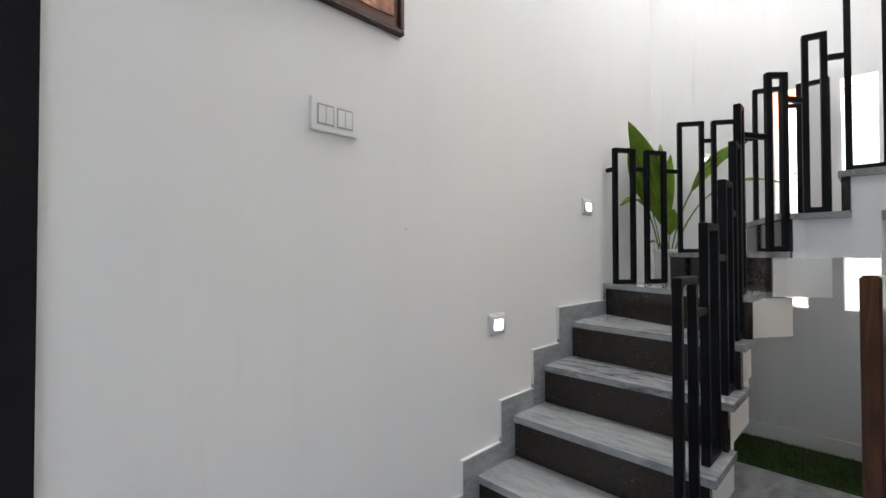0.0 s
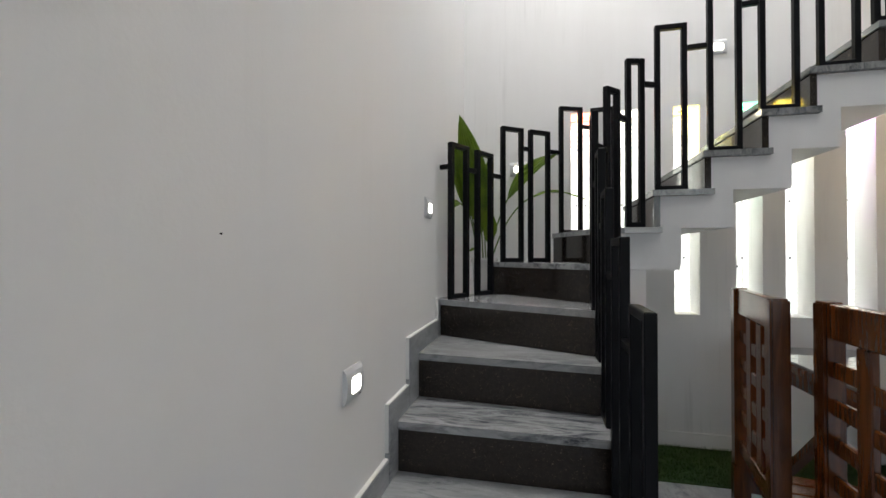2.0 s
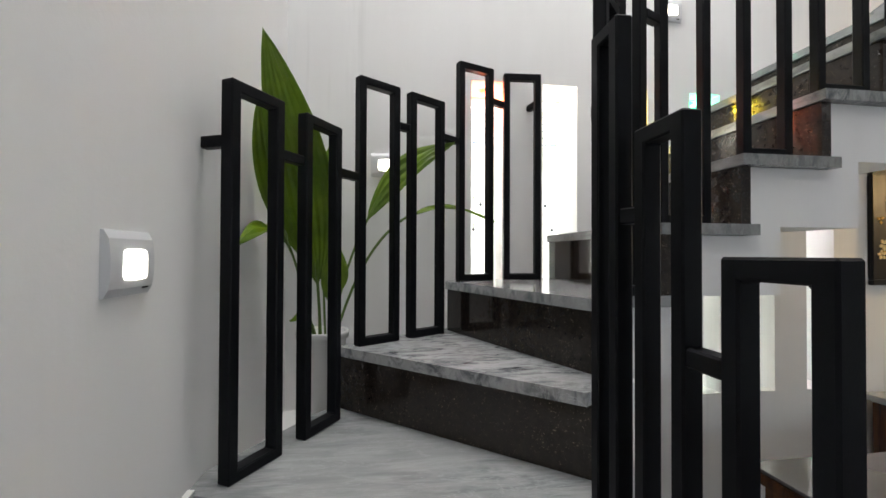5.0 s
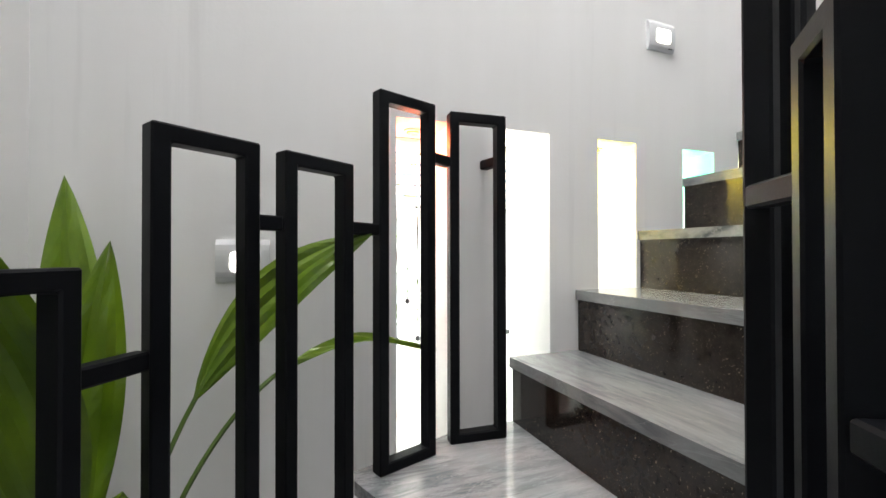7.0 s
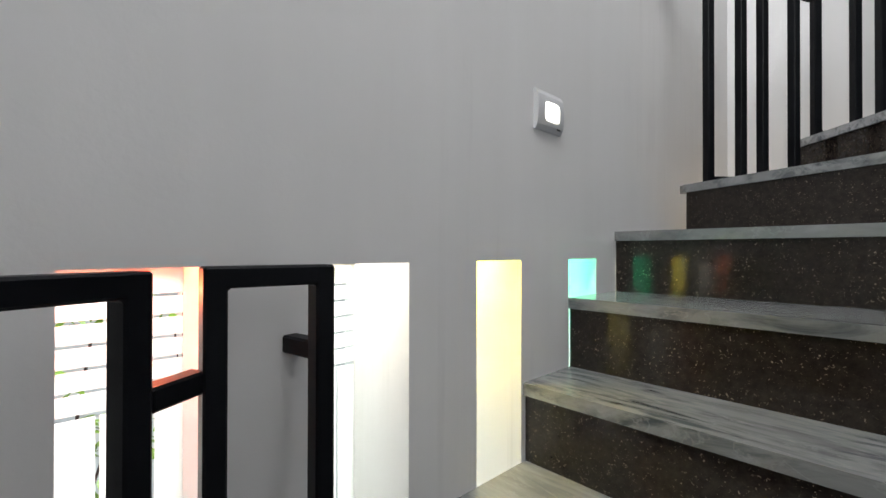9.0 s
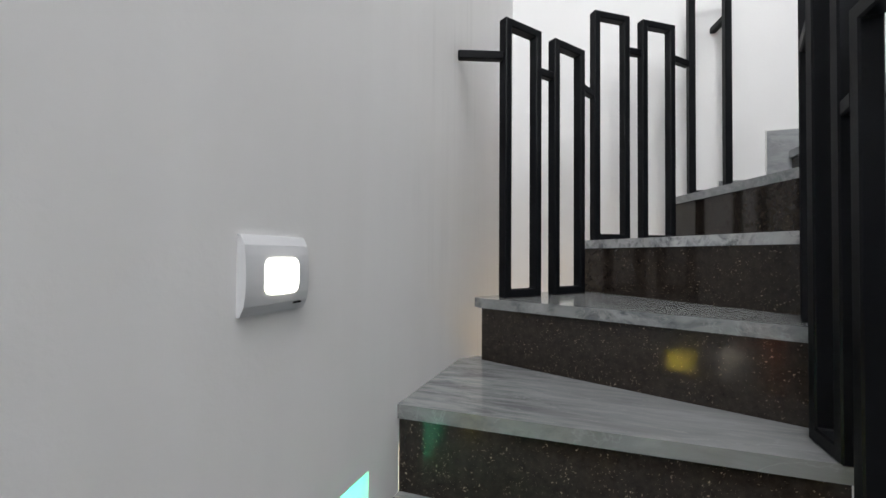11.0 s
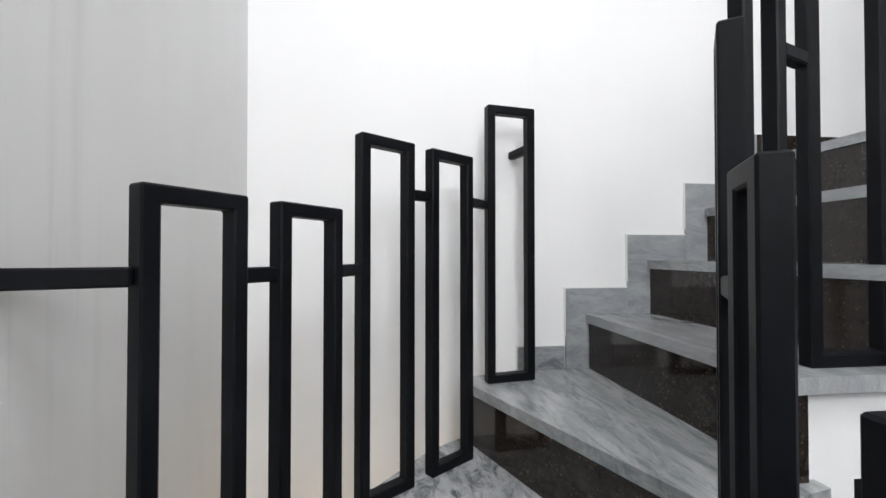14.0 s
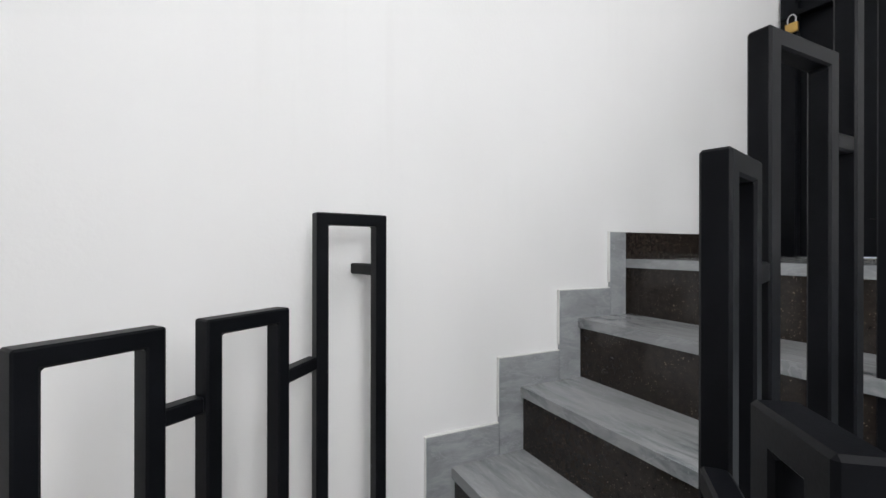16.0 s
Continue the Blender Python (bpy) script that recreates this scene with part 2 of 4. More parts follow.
wall_with_holes("wall_north_side", "x", XC, 5.65, 0, 3.6, YB, YB + T, [], WALL, "plain white plaster wall of the side room")
wall_with_holes("wall_landing", "x", 1.2, XC, LAND - 0.02, ROOF, 1.04, 1.19, [(2.52, 3.36, LAND - 0.02, LAND + 2.05)], WALL, "white plaster wall at the end of the landing")
solid("wall_side", boxes((5.5, -3.0, 0, 5.65, YB, 3.6)), WALL, kind="structure", label="plain white plaster wall of the side room", category="wall")
# unseen wall; the wide opening is added for the south fill
wall_with_holes("wall_south", "x", -T, 5.65, 0, 3.6, -3.15, -3.0, [(1.3, 4.1, 0.6, 2.6)], WALL, "unseen plain white wall with an added wide opening for fill light")
solid("floor", boxes((-T, -3.15, FLOOR - 0.12, 5.65, YB + T, FLOOR)), FLOORM, kind="structure", label="polished white marble floor with grey veins", category="floor")
solid("upper_floor", boxes((0, -3.0, LAND - 0.2, 5.5, 1.04, LAND - 0.035), (2.63, 1.04, LAND - 0.2, XC, 2.0, LAND - 0.035), (XC + T, 1.04, LAND - 0.2, 5.5, YB, LAND - 0.035)), SOFFIT, kind="structure", label="white concrete slab of the upper landing", category="floor")
solid("wall_upper", boxes((0.0, 1.04, LAND - 0.035, 1.2, 1.19, ROOF)), WALL, kind="structure", label="plain white upper wall closing the stairwell", category="wall")
# unseen ceiling; its skylight opening is added to let the top fill in
solid("ceiling", boxes((-T, 1.04, ROOF, 3.65, 2.55, ROOF + 0.15), (-T, 3.85, ROOF, 3.65, YB + T, ROOF + 0.15), (-T, 2.55, ROOF, 0.15, 3.85, ROOF + 0.15), (1.65, 2.55, ROOF, 3.65, 3.85, ROOF + 0.15)), WALL, kind="structure", label="unseen white plaster ceiling with an added skylight opening", category="ceiling")
solid("ground", boxes((-80, -80, -0.4, 80, 80, -0.06)), mat("outdoor_paving", (0.3, 0.29, 0.27), 0.9), kind="structure", label="pale paved ground outside", category="ground")
solid("garden_wall", boxes((-6, 7.2, -0.06, 10, 7.4, 2.6)), WALL, kind="structure", label="white garden wall outside the windows", category="wall")

# ---- staircase ----
NOSE1 = [1.615, 1.875, 2.135, 2.40, 2.65]          # lower flight, treads 1 to 5
Z1 = [0.22, 0.36, 0.55, 0.742, 0.936]
Z6 = 1.132
NOSE2 = [1.115, 1.352, 1.607, 1.812, 2.09]          # middle flight, treads 9 to 13
NOSE3 = [2.85, 2.617, 2.39, 2.17]                 # upper flight, treads 17 to 20
W = [((0.0, 3.13), (WIDTH, 2.77)), ((0.25, 3.585), (0.85, 3.06)), ((0.635, 3.83), (0.915, 3.14))]
V = [((2.53, 3.935), (2.235, 3.225)), ((2.952, 3.66), (2.41, 3.16)), ((3.285, 3.305), (2.555, 3.03))]
IN = 3.235                                             # inner edge of the middle flight
IN3 = 2.63
stairs = base("staircase", 0.4, 1.7, FLOOR, label="winding staircase of grey marble treads and dark granite risers", category="staircase")


def slab_part(poly, z, thick=0.03, material=MARBLE, name="tread"):
    bm = bmesh.new()
    add_prism(bm, poly, z - thick, z)
    bevel(bm, 0.005)
    return part(name, bm, material, stairs)


def riser_part(p, q, z0, z1):
    """A granite slab under a nose that runs from p to q, set back 1 cm."""
    p, q = Vector((*p, 0)), Vector((*q, 0))
    d = (q - p).normalized()
    back = Vector((-d.y, d.x, 0))
    a, b = p + back * 0.010, q + back * 0.010
    bm = bmesh.new()
    poly = [(v.x, v.y) for v in (a, b, b + back * 0.03, a + back * 0.03)]
    add_prism(bm, poly, z0, z1)
    return part("riser", bm, GRANITE, stairs)


# treads: polygons anticlockwise from above
treads = []
for i, y in enumerate(NOSE1):
    far = NOSE1[i + 1] + 0.05 if i < 4 else None
    if far:
        treads.append(([(0, y), (WIDTH + 0.03, y), (WIDTH + 0.03, far), (0, far + (0.04 if i == 3 else 0))], Z1[i]))
    else:
        treads.append(([(0, y + 0.04), (WIDTH + 0.03, y - 0.035), (WIDTH + 0.03, 2.82), (0, 3.18)], Z1[i]))
o = WIDTH + 0.03
treads.append(([W[0][0], (o, W[0][1][1]), (o, 3.08), (0.88, 3.10), (0.28, 3.62), (0.20, 3.56), (0.0, 3.22)], Z6))
treads.append(([W[1][0], (0.83, 3.05), (0.93, 3.12), (0.94, 3.16), (0.66, 3.88), (0.58, 3.84)], 7 * R))
treads.append(([W[2][0], (0.90, 3.13), (0.98, IN - 0.03), (1.16, IN - 0.03), (1.16, YB), (0.95, YB), (0.64, 3.87)], 8 * R))
for i, x in enumerate(NOSE2):
    k = 9 + i
    if i < 4:
        far = NOSE2[i + 1] + 0.05
        treads.append(([(x, IN - 0.03), (far, IN - 0.03), (far, YB), (x, YB)], k * R))
    else:
        treads.append(([(x, IN - 0.03), (2.27, IN - 0.03), (2.585, 3.955), (2.52, YB), (x, YB)], k * R))
treads.append(([V[0][0], V[0][1], (2.44, 3.12), (2.47, 3.13), (3.01, 3.65), (2.95, 3.70), (2.62, 3.925), (2.56, 3.96)], 14 * R))
treads.append(([V[1][0], (2.40, 3.15), (2.55, 3.00), (2.58, 3.0), (3.325, 3.30), (3.24, 3.42)], 15 * R))
treads.append(([V[2][0], (2.55, 3.02), (IN3 - 0.03, 2.79), (XC, 2.79), (XC, 3.08), (3.325, 3.31)], 16 * R))
for i, y in enumerate(NOSE3[:3]):
    far = NOSE3[i + 1] - 0.05
    treads.append(([(XC, y), (IN3 - 0.03, y), (IN3 - 0.03, far), (XC, far)], (17 + i) * R))
treads.append(([(XC, NOSE3[3]), (IN3 - 0.03, NOSE3[3]), (IN3 - 0.03, 1.192), (XC, 1.192)], LAND))
for i, (poly, z) in enumerate(treads):
    slab_part(poly, z, material=FLECKED if i == 3 else FLECKED_B if i in (6, 14) else MARBLE_B_SHADED if 8 <= i <= 13 else MARBLE)

tops = Z1 + [Z6] + [k * R for k in range(7, 21)]
lines = [((0, y), (WIDTH + 0.01, y)) for y in NOSE1[:4]] + [((0, NOSE1[4] + 0.04), (WIDTH + 0.01, NOSE1[4] - 0.033))]
lines += [((0, 3.13), (WIDTH + 0.01, 2.766)), (W[1][0], W[1][1]), (W[2][0], W[2][1])]
lines += [((x, YB), (x, IN - 0.01)) for x in NOSE2] + V + [((XC, y), (IN3 - 0.01, y)) for y in NOSE3]
for i, (line, z) in enumerate(zip(lines, tops)):
    riser_part(line[0], line[1], (tops[i - 1] if i else FLOOR), z - 0.03)


# concrete under the treads: folded plates with a stepped underside
def plate(noses, zs, axis, lo, hi, sign, end):
    top, low = [], []
    for i, (n, z) in enumerate(zip(noses, zs)):
        a = n + sign * 0.042
        b = (noses[i + 1] + sign * 0.042) if i + 1 < len(noses) else end
        top += [(a, z - 0.031), (b, z - 0.031)]
        c = n + sign * 0.142
        d = (noses[i + 1] + sign * 0.142) if i + 1 < len(noses) else end
        low += [(c, max(z - 0.195, FLOOR)), (d, max(z - 0.195, FLOOR))]
    start = [(noses[0] + sign * 0.142, max(zs[0] - 0.385, FLOOR)), (noses[0] + sign * 0.042, max(zs[0] - 0.385, FLOOR))]
    ring = top + list(reversed(low)) + start
    clean = [p for i, p in enumerate(ring) if (Vector(p) - Vector(ring[i - 1])).length > 1e-4]
    bm = bmesh.new()
    sides = [[bm.verts.new((u, w, v) if axis == "x" else (w, u, v)) for u, v in clean] for w in (lo, hi)]
    bm.faces.new(sides[0])
    bm.faces.new(list(reversed(sides[1])))
    for i in range(len(clean)):
        bm.faces.new((sides[0][i], sides[1][i], sides[1][i - 1], sides[0][i - 1]))
    bm.normal_update()
    bmesh.ops.triangulate(bm, faces=[f for f in bm.faces if len(f.verts) > 4])
    part("stair_body", bm, SOFFIT, stairs, "white plastered concrete with a stepped underside")


plate(NOSE1[:4] + [NOSE1[4] + 0.045], Z1, "y", 0.0, WIDTH, 1, 2.76)
plate(NOSE2, [k * R for k in range(9, 14)], "x", IN, YB, 1, 2.20)
plate(NOSE3, [k * R for k in range(17, 21)], "y", IN3, XC, -1, 1.99)


def cut(poly, p, q, back):
    """The part of a polygon that lies more than back behind the line from p to q."""
    p, q = Vector(p), Vector(q)
    d = (q - p).normalized()
    n = Vector((-d.y, d.x))
    out = []
    for i in range(len(poly)):
        a, b = Vector(poly[i - 1]), Vector(poly[i])
        da, db = (a - p).dot(n) - back, (b - p).dot(n) - back
        if da * db < 0:
            out.append(tuple(a + (b - a) * da / (da - db)))
        if db >= 0:
            out.append(tuple(b))
    return out


UNDER = [
    [(0, 2.72), (WIDTH - 0.002, 2.72), (WIDTH - 0.002, 2.915), (0, 3.27)],
    [(0, 3.13), (WIDTH, 2.77), (WIDTH, 3.0), (0.943, 3.19), (0.36, 3.71), (0.2, 3.56), (0, 3.16)],
    [(0.25, 3.585), (0.85, 3.06), (0.93, 3.14), (1.088, 3.236), (0.80, 3.92), (0.58, 3.84)],
    [(0.635, 3.83), (0.915, 3.14), (0.99, 3.236), (1.25, 3.236), (1.25, YB), (0.95, YB)],
]
for k, poly in enumerate(UNDER):
    turned = [(y - 0.6, 4.0 - x) for x, y in poly]
    for q, line, z in ((poly, lines[4 + k], tops[4 + k]), (turned, lines[12 + k], (13 + k) * R)):
        bm = bmesh.new()
        q = cut(q, line[0], line[1], 0.044)
        far = 3.91 if k and z > 2 else YB - 0.002
        deep = {2: 0.36, 3: 0.56}.get(k, 0.222) if z > 2 else 0.222
        add_prism(bm, [(min(x, XC - 0.002), min(y, far)) for x, y in q], z - (deep if k else 0.194), z - 0.031)
        part("winder_body", bm, SOFFIT, stairs, "white plastered concrete wedge")


# marble skirting that climbs with the treads
BEAD = mat("white_sealant", (0.72, 0.72, 0.70), 0.7)


def skirting(pieces, axis, wall, inside, front):
    """Pieces (start, end, foot, top); a thin white bead seals the top and the free end of each (front: 0 or 1)."""
    for a0, a1, z0, z1 in pieces:
        lo, hi = sorted((wall, wall + inside))
        bm = boxes((lo, a0, z0, hi, a1, z1) if axis == "y" else (a0, lo, z0, a1, hi, z1), r=0.002)
        part("skirting_tile", bm, SKIRT, stairs)
        e0, e1 = (a0 - 0.003, a0) if front == 0 else (a1, a1 + 0.003)
        w0, w1 = sorted((wall, wall + inside * 0.8))
        if axis == "y":
            bm = boxes((w0, min(a0, e0), z1, w1, max(a1, e1), z1 + 0.003), (w0, e0, z1 - 0.17, w1, e1, z1))
            part("sealant_bead", bm, BEAD, stairs)


pieces = []
for i in range(5):
    y0, y1 = NOSE1[i] - 0.09, (NOSE1[i + 1] - 0.09 if i < 4 else 3.092)
    pieces.append((y0, y1 - 0.001, (Z1[i - 1] if i else FLOOR), Z1[i] + 0.09))
pieces.append((3.093, 3.135, Z1[4], Z6 + 0.002))
skirting(pieces, "y", 0, 0.018, 0)
pieces = [(2.93, 3.10, 16 * R, 16 * R + 0.08)]
for i in range(4):
    y0 = NOSE3[i] + 0.075
    y1 = NOSE3[i + 1] + 0.075 if i < 3 else NOSE3[3]
    pieces.append((y1 + 0.001, y0, (15.9 + i) * R if i else 16 * R, (17 + i) * R + 0.092))
skirting(pieces, "y", XC, -0.012, 1)
part("skirting_tile", boxes((XC - 0.014, 1.21, LAND, XC - 0.001, NOSE3[3] - 0.002, LAND + 0.092)), GRANITE, stairs, "dark granite skirting tile")


# ---- railings ----
TW, TD = 0.026, 0.034        # tube, across and deep


def rail_panel(parent, p, q, z0, z1, shift, deep):
    p, q = Vector((*p, 0)), Vector((*q, 0))
    d = (q - p).normalized()
    n = Vector((-d.y, d.x, 0))
    p, q = p + n * shift, q + n * shift
    bm = bmesh.new()
    up = Vector((0, 0, 1))
    ln = (q - p).length
    rings = []
    for e in (0.0, TW):
        for side in (-0.5, 0.5):
            rings.append([bm.verts.new(p + d * u + up * z + n * deep * side) for u, z in ((e, z0 + e), (ln - e, z0 + e), (ln - e, z1 - e), (e, z1 - e))])
    o0, o1, i0, i1 = rings
    for k in range(4):
        j = k - 1
        for f in ((o0[j], o0[k], o1[k], o1[j]), (i0[j], i0[k], i1[k], i1[j]), (o0[j], o0[k], i0[k], i0[j]), (o1[j], o1[k], i1[k], i1[j])):
            bm.faces.new(f)
    bmesh.ops.recalc_face_normals(bm, faces=bm.faces)
    bevel(bm, 0.003, 1)
    return part("rail_panel", bm, BLACK, parent)


def rail_bar(parent, p, q):
    bm = bmesh.new()
    beam(bm, p, q, 0.026, TW)
    bevel(bm, 0.003, 1)
    return part("connecting_bar", bm, BLACK, parent)


def rail_chain(rail, panels, drop=0.13, shift=0.0, deep=TD):
    """Panels ((p, q), foot, top) in order, with a short bar from each to the next."""
    for i, (p, q, z0, z1) in enumerate(panels):
        rail_panel(rail, p, q, z0, z1, shift, deep)
        if i + 1 < len(panels):
            r = panels[i + 1]
            z = min(z1, r[3]) - drop
            rail_bar(rail, (*q, z), (*r[0], z))


def pair(a, b, w=0.16):
    """Two panels on the chord from a to b."""
    a, b = Vector(a), Vector(b)
    d = (b - a).normalized()
    return (tuple(a), tuple(a + d * w)), (tuple(b - d * w), tuple(b))


H = 0.87
outer1 = base("stair_railing", 0.5, 3.6, 6 * R, label="black steel railing round the plant corner", category="railing")
ps = []
for k, a, b in ((Z6 / R, (0.062, 3.15), (0.258, 3.50)), (7, (0.311, 3.579), (0.615, 3.785))):
    ps += [(*p, k * R, k * R + H) for p in pair(a, b)]
ps += [((0.683, 3.838), (0.836, 3.896), 8 * R, 8 * R + 0.866), ((0.896, 3.934), (1.054, 3.922), 8 * R, 8 * R + 0.868)]
rail_chain(outer1, ps, shift=-0.002)
rail_bar(outer1, (0.0, 3.195, 1.87), (0.068, 3.165, 1.87))
rail_bar(outer1, (1.043, 3.93, 2.27), (1.03, YB, 2.27))
outer2 = base("stair_railing", 2.9, 3.6, 14 * R, label="black steel railing on the upper winding steps", category="railing")
ps = []
for k, a, b in ((14, (2.562, 3.875), (2.874, 3.65)), (15, (2.962, 3.614), (3.186, 3.308))):
    ps += [(*p, k * R, k * R + H + 0.005) for p in pair(a, b)]
ps.append(((3.263, 3.24), (3.289, 3.08), 16 * R, 16 * R + H))
rail_chain(outer2, ps, shift=-0.002)
rail_bar(outer2, (2.50, YB, 3.41), (2.555, 3.872, 3.41))
rail_bar(outer2, (3.287, 3.09, 3.785), (XC, 3.118, 3.785))

XR, YR = 0.797, 3.262
inner = base("stair_railing", XR, 1.85, Z1[1], label="black steel railing along the inner edge", category="railing")
ps = [((XR, y), (XR, y + w), z, z + 0.882) for y, w, z in zip((1.925, 2.225, 2.50, 2.69), (0.18, 0.17, 0.13, 0.11), Z1[1:])]
ps.append(((XR - 0.008, 2.835), (XR - 0.008, 2.922), Z6, Z6 + 0.89))
ps.append(((0.864, 3.06), (0.938, 3.132), 7 * R, 7 * R + 0.88))
ps.append(((0.988, 3.212), (1.082, 3.236), 8 * R, 8 * R + 0.88))
for i, (x, w) in enumerate(((1.14, 0.154), (1.386, 0.156), (1.616, 0.172), (1.862, 0.172), (2.081, 0.11))):
    ps.append(((x, YR - 0.008 * i), (x + w, YR - 0.008 * i), (9 + i) * R, (9 + i) * R + 0.87))
ps.append(((2.285, 3.205), (2.37, 3.16), 14 * R, 14 * R + 0.87))
ps.append(((2.432, 3.118), (2.497, 3.068), 15 * R, 15 * R + 0.885))
XR3 = 2.662
ps.append(((2.602, 2.96), (2.633, 2.848), 16 * R, 16 * R + 0.895))
for i, y in enumerate(NOSE3[:3]):
    ps.append(((XR3, y - 0.08), (XR3, y - 0.26), (17 + i) * R, (17 + i) * R + 0.895))
for j in range(3):
    y = 2.07 - 0.25 * j
    ps.append(((XR3, y), (XR3, y - 0.18), LAND, LAND + 0.895))
rail_chain(inner, ps, deep=0.03)


# ---- slot windows ----
def film_material():
    m = bpy.data.materials.new("etched_glass_film")
    m.use_nodes = True
    t = m.node_tree
    out = t.nodes["Material Output"]
    a, b, mix = t.nodes.new("ShaderNodeBsdfTranslucent"), t.nodes.new("ShaderNodeBsdfDiffuse"), t.nodes.new("ShaderNodeMixShader")
    a.inputs[0].default_value = (0.92, 0.92, 0.88, 1)
    b.inputs[0].default_value = (0.8, 0.8, 0.78, 1)
    mix.inputs[0].default_value = 0.25
    t.links.new(a.outputs[0], mix.inputs[1])
    t.links.new(b.outputs[0], mix.inputs[2])
    t.links.new(mix.outputs[0], out.inputs["Surface"])
    return m


FILM = film_material()
GLASS = mat("clear_glass", (0.95, 1.0, 0.98), 0.02)
GLASS.node_tree.nodes["Principled BSDF"].inputs["Transmission Weight"].default_value = 1.0
GLASS.node_tree.nodes["Principled BSDF"].inputs["IOR"].default_value = 1.05
SLOT_LIGHT = [(1.0, 0.16, 0.05), (1.0, 0.86, 0.66), (1.0, 0.74, 0.05), (0.03, 1.0, 0.42), (1.0, 0.88, 0.45), (0.85, 0.18, 1.0)]
SLOT_POWER = [2.6, 1.2, 4.2, 1.2, 0.8, 2.2]
SLOT_WORD = ["orange", "warm white", "yellow", "green", "warm white", "violet"]
YG = YB + 0.195


def slot_window(i, x, wide, light, watts, word):
    x1 = x + wide
    w = base("window_%d" % (i + 1), x + wide / 2, YG, SLOT_LO, kind="structure", label="tall slot window with etched white glass", category="window")
    pane = part("pane", boxes((x, YG, SLOT_LO, x1, YG + 0.006, SLOT_HI)), GLASS, w, "clear glass pane")
    pane.visible_shadow = False
    # bands of white film, with thin clear lines left between them
    cuts = [SLOT_LO + 0.04 + 0.026 * k for k in range(6)] + [SLOT_HI - 0.05 - 0.034 * k for k in range(6)][::-1]
    zs = [SLOT_LO] + cuts + [SLOT_HI]
    stems = [(x + 0.31 * wide, 0.42), (x + 0.53 * wide, 0.30), (x + 0.74 * wide, 0.42)]
    for a, b in zip(zs, zs[1:]):
        if b - a < 0.2:
            part("etched_band", boxes((x, YG - 0.003, a + 0.0028, x1, YG - 0.001, b - 0.0028)), FILM, w)
        else:
            edges = [x] + [e for sx, _ in stems for e in (sx - 0.0025, sx + 0.0025)] + [x1]
            for k in range(0, len(edges), 2):
                part("etched_band", boxes((edges[k], YG - 0.003, a + 0.004, edges[k + 1], YG - 0.001, b - 0.004)), FILM, w)
            for sx, up in stems:
                # the stem is clear only between its two dots
                part("etched_band", boxes((sx - 0.0025, YG - 0.003, a + up * 0.5, sx + 0.0025, YG - 0.001, b - up)), FILM, w)
                for z in (a + up * 0.5, b - up):
                    bm = bmesh.new()
                    bmesh.ops.create_cone(bm, cap_ends=True, segments=14, radius1=0.008, radius2=0.008, depth=0.002, matrix=pose(sx, YG - 0.0045, z, 90))
                    part("etched_dot", bm, DOT, w, "dark round dot in the etching")
    lamp = base("slot_lamp", x + wide / 2, YB + 0.11, SLOT_HI, label="small %s lamp recessed above the slot window" % word, category="lamp", group="slot window lamps")
    bm = bmesh.new()
    bmesh.ops.create_cone(bm, cap_ends=True, segments=24, radius1=0.028, radius2=0.028, depth=0.006, matrix=pose(x + wide / 2, YB + 0.11, SLOT_HI - 0.003))
    part("trim_ring", bm, PLASTIC, lamp)
    bm = bmesh.new()
    bmesh.ops.create_cone(bm, cap_ends=True, segments=24, radius1=0.02, radius2=0.02, depth=0.004, matrix=pose(x + wide / 2, YB + 0.11, SLOT_HI - 0.0085))
    part("lens", bm, emit("slot_lamp_lens", light, 1.5), lamp, "glowing %s lens" % word)
    d = bpy.data.lights.new("slot_lamp_light", "POINT")
    d.shadow_soft_size, d.energy, d.color = 0.018, watts, light
    new("slot_lamp_light", d).matrix_world = pose(x + wide / 2, YB + 0.11, SLOT_HI - 0.035)


DOT = mat("dark_dot", (0.08, 0.085, 0.09), 0.4)
for i, (x, w) in enumerate(SLOTS):
    slot_window(i, x, w, SLOT_LIGHT[i], SLOT_POWER[i], SLOT_WORD[i])


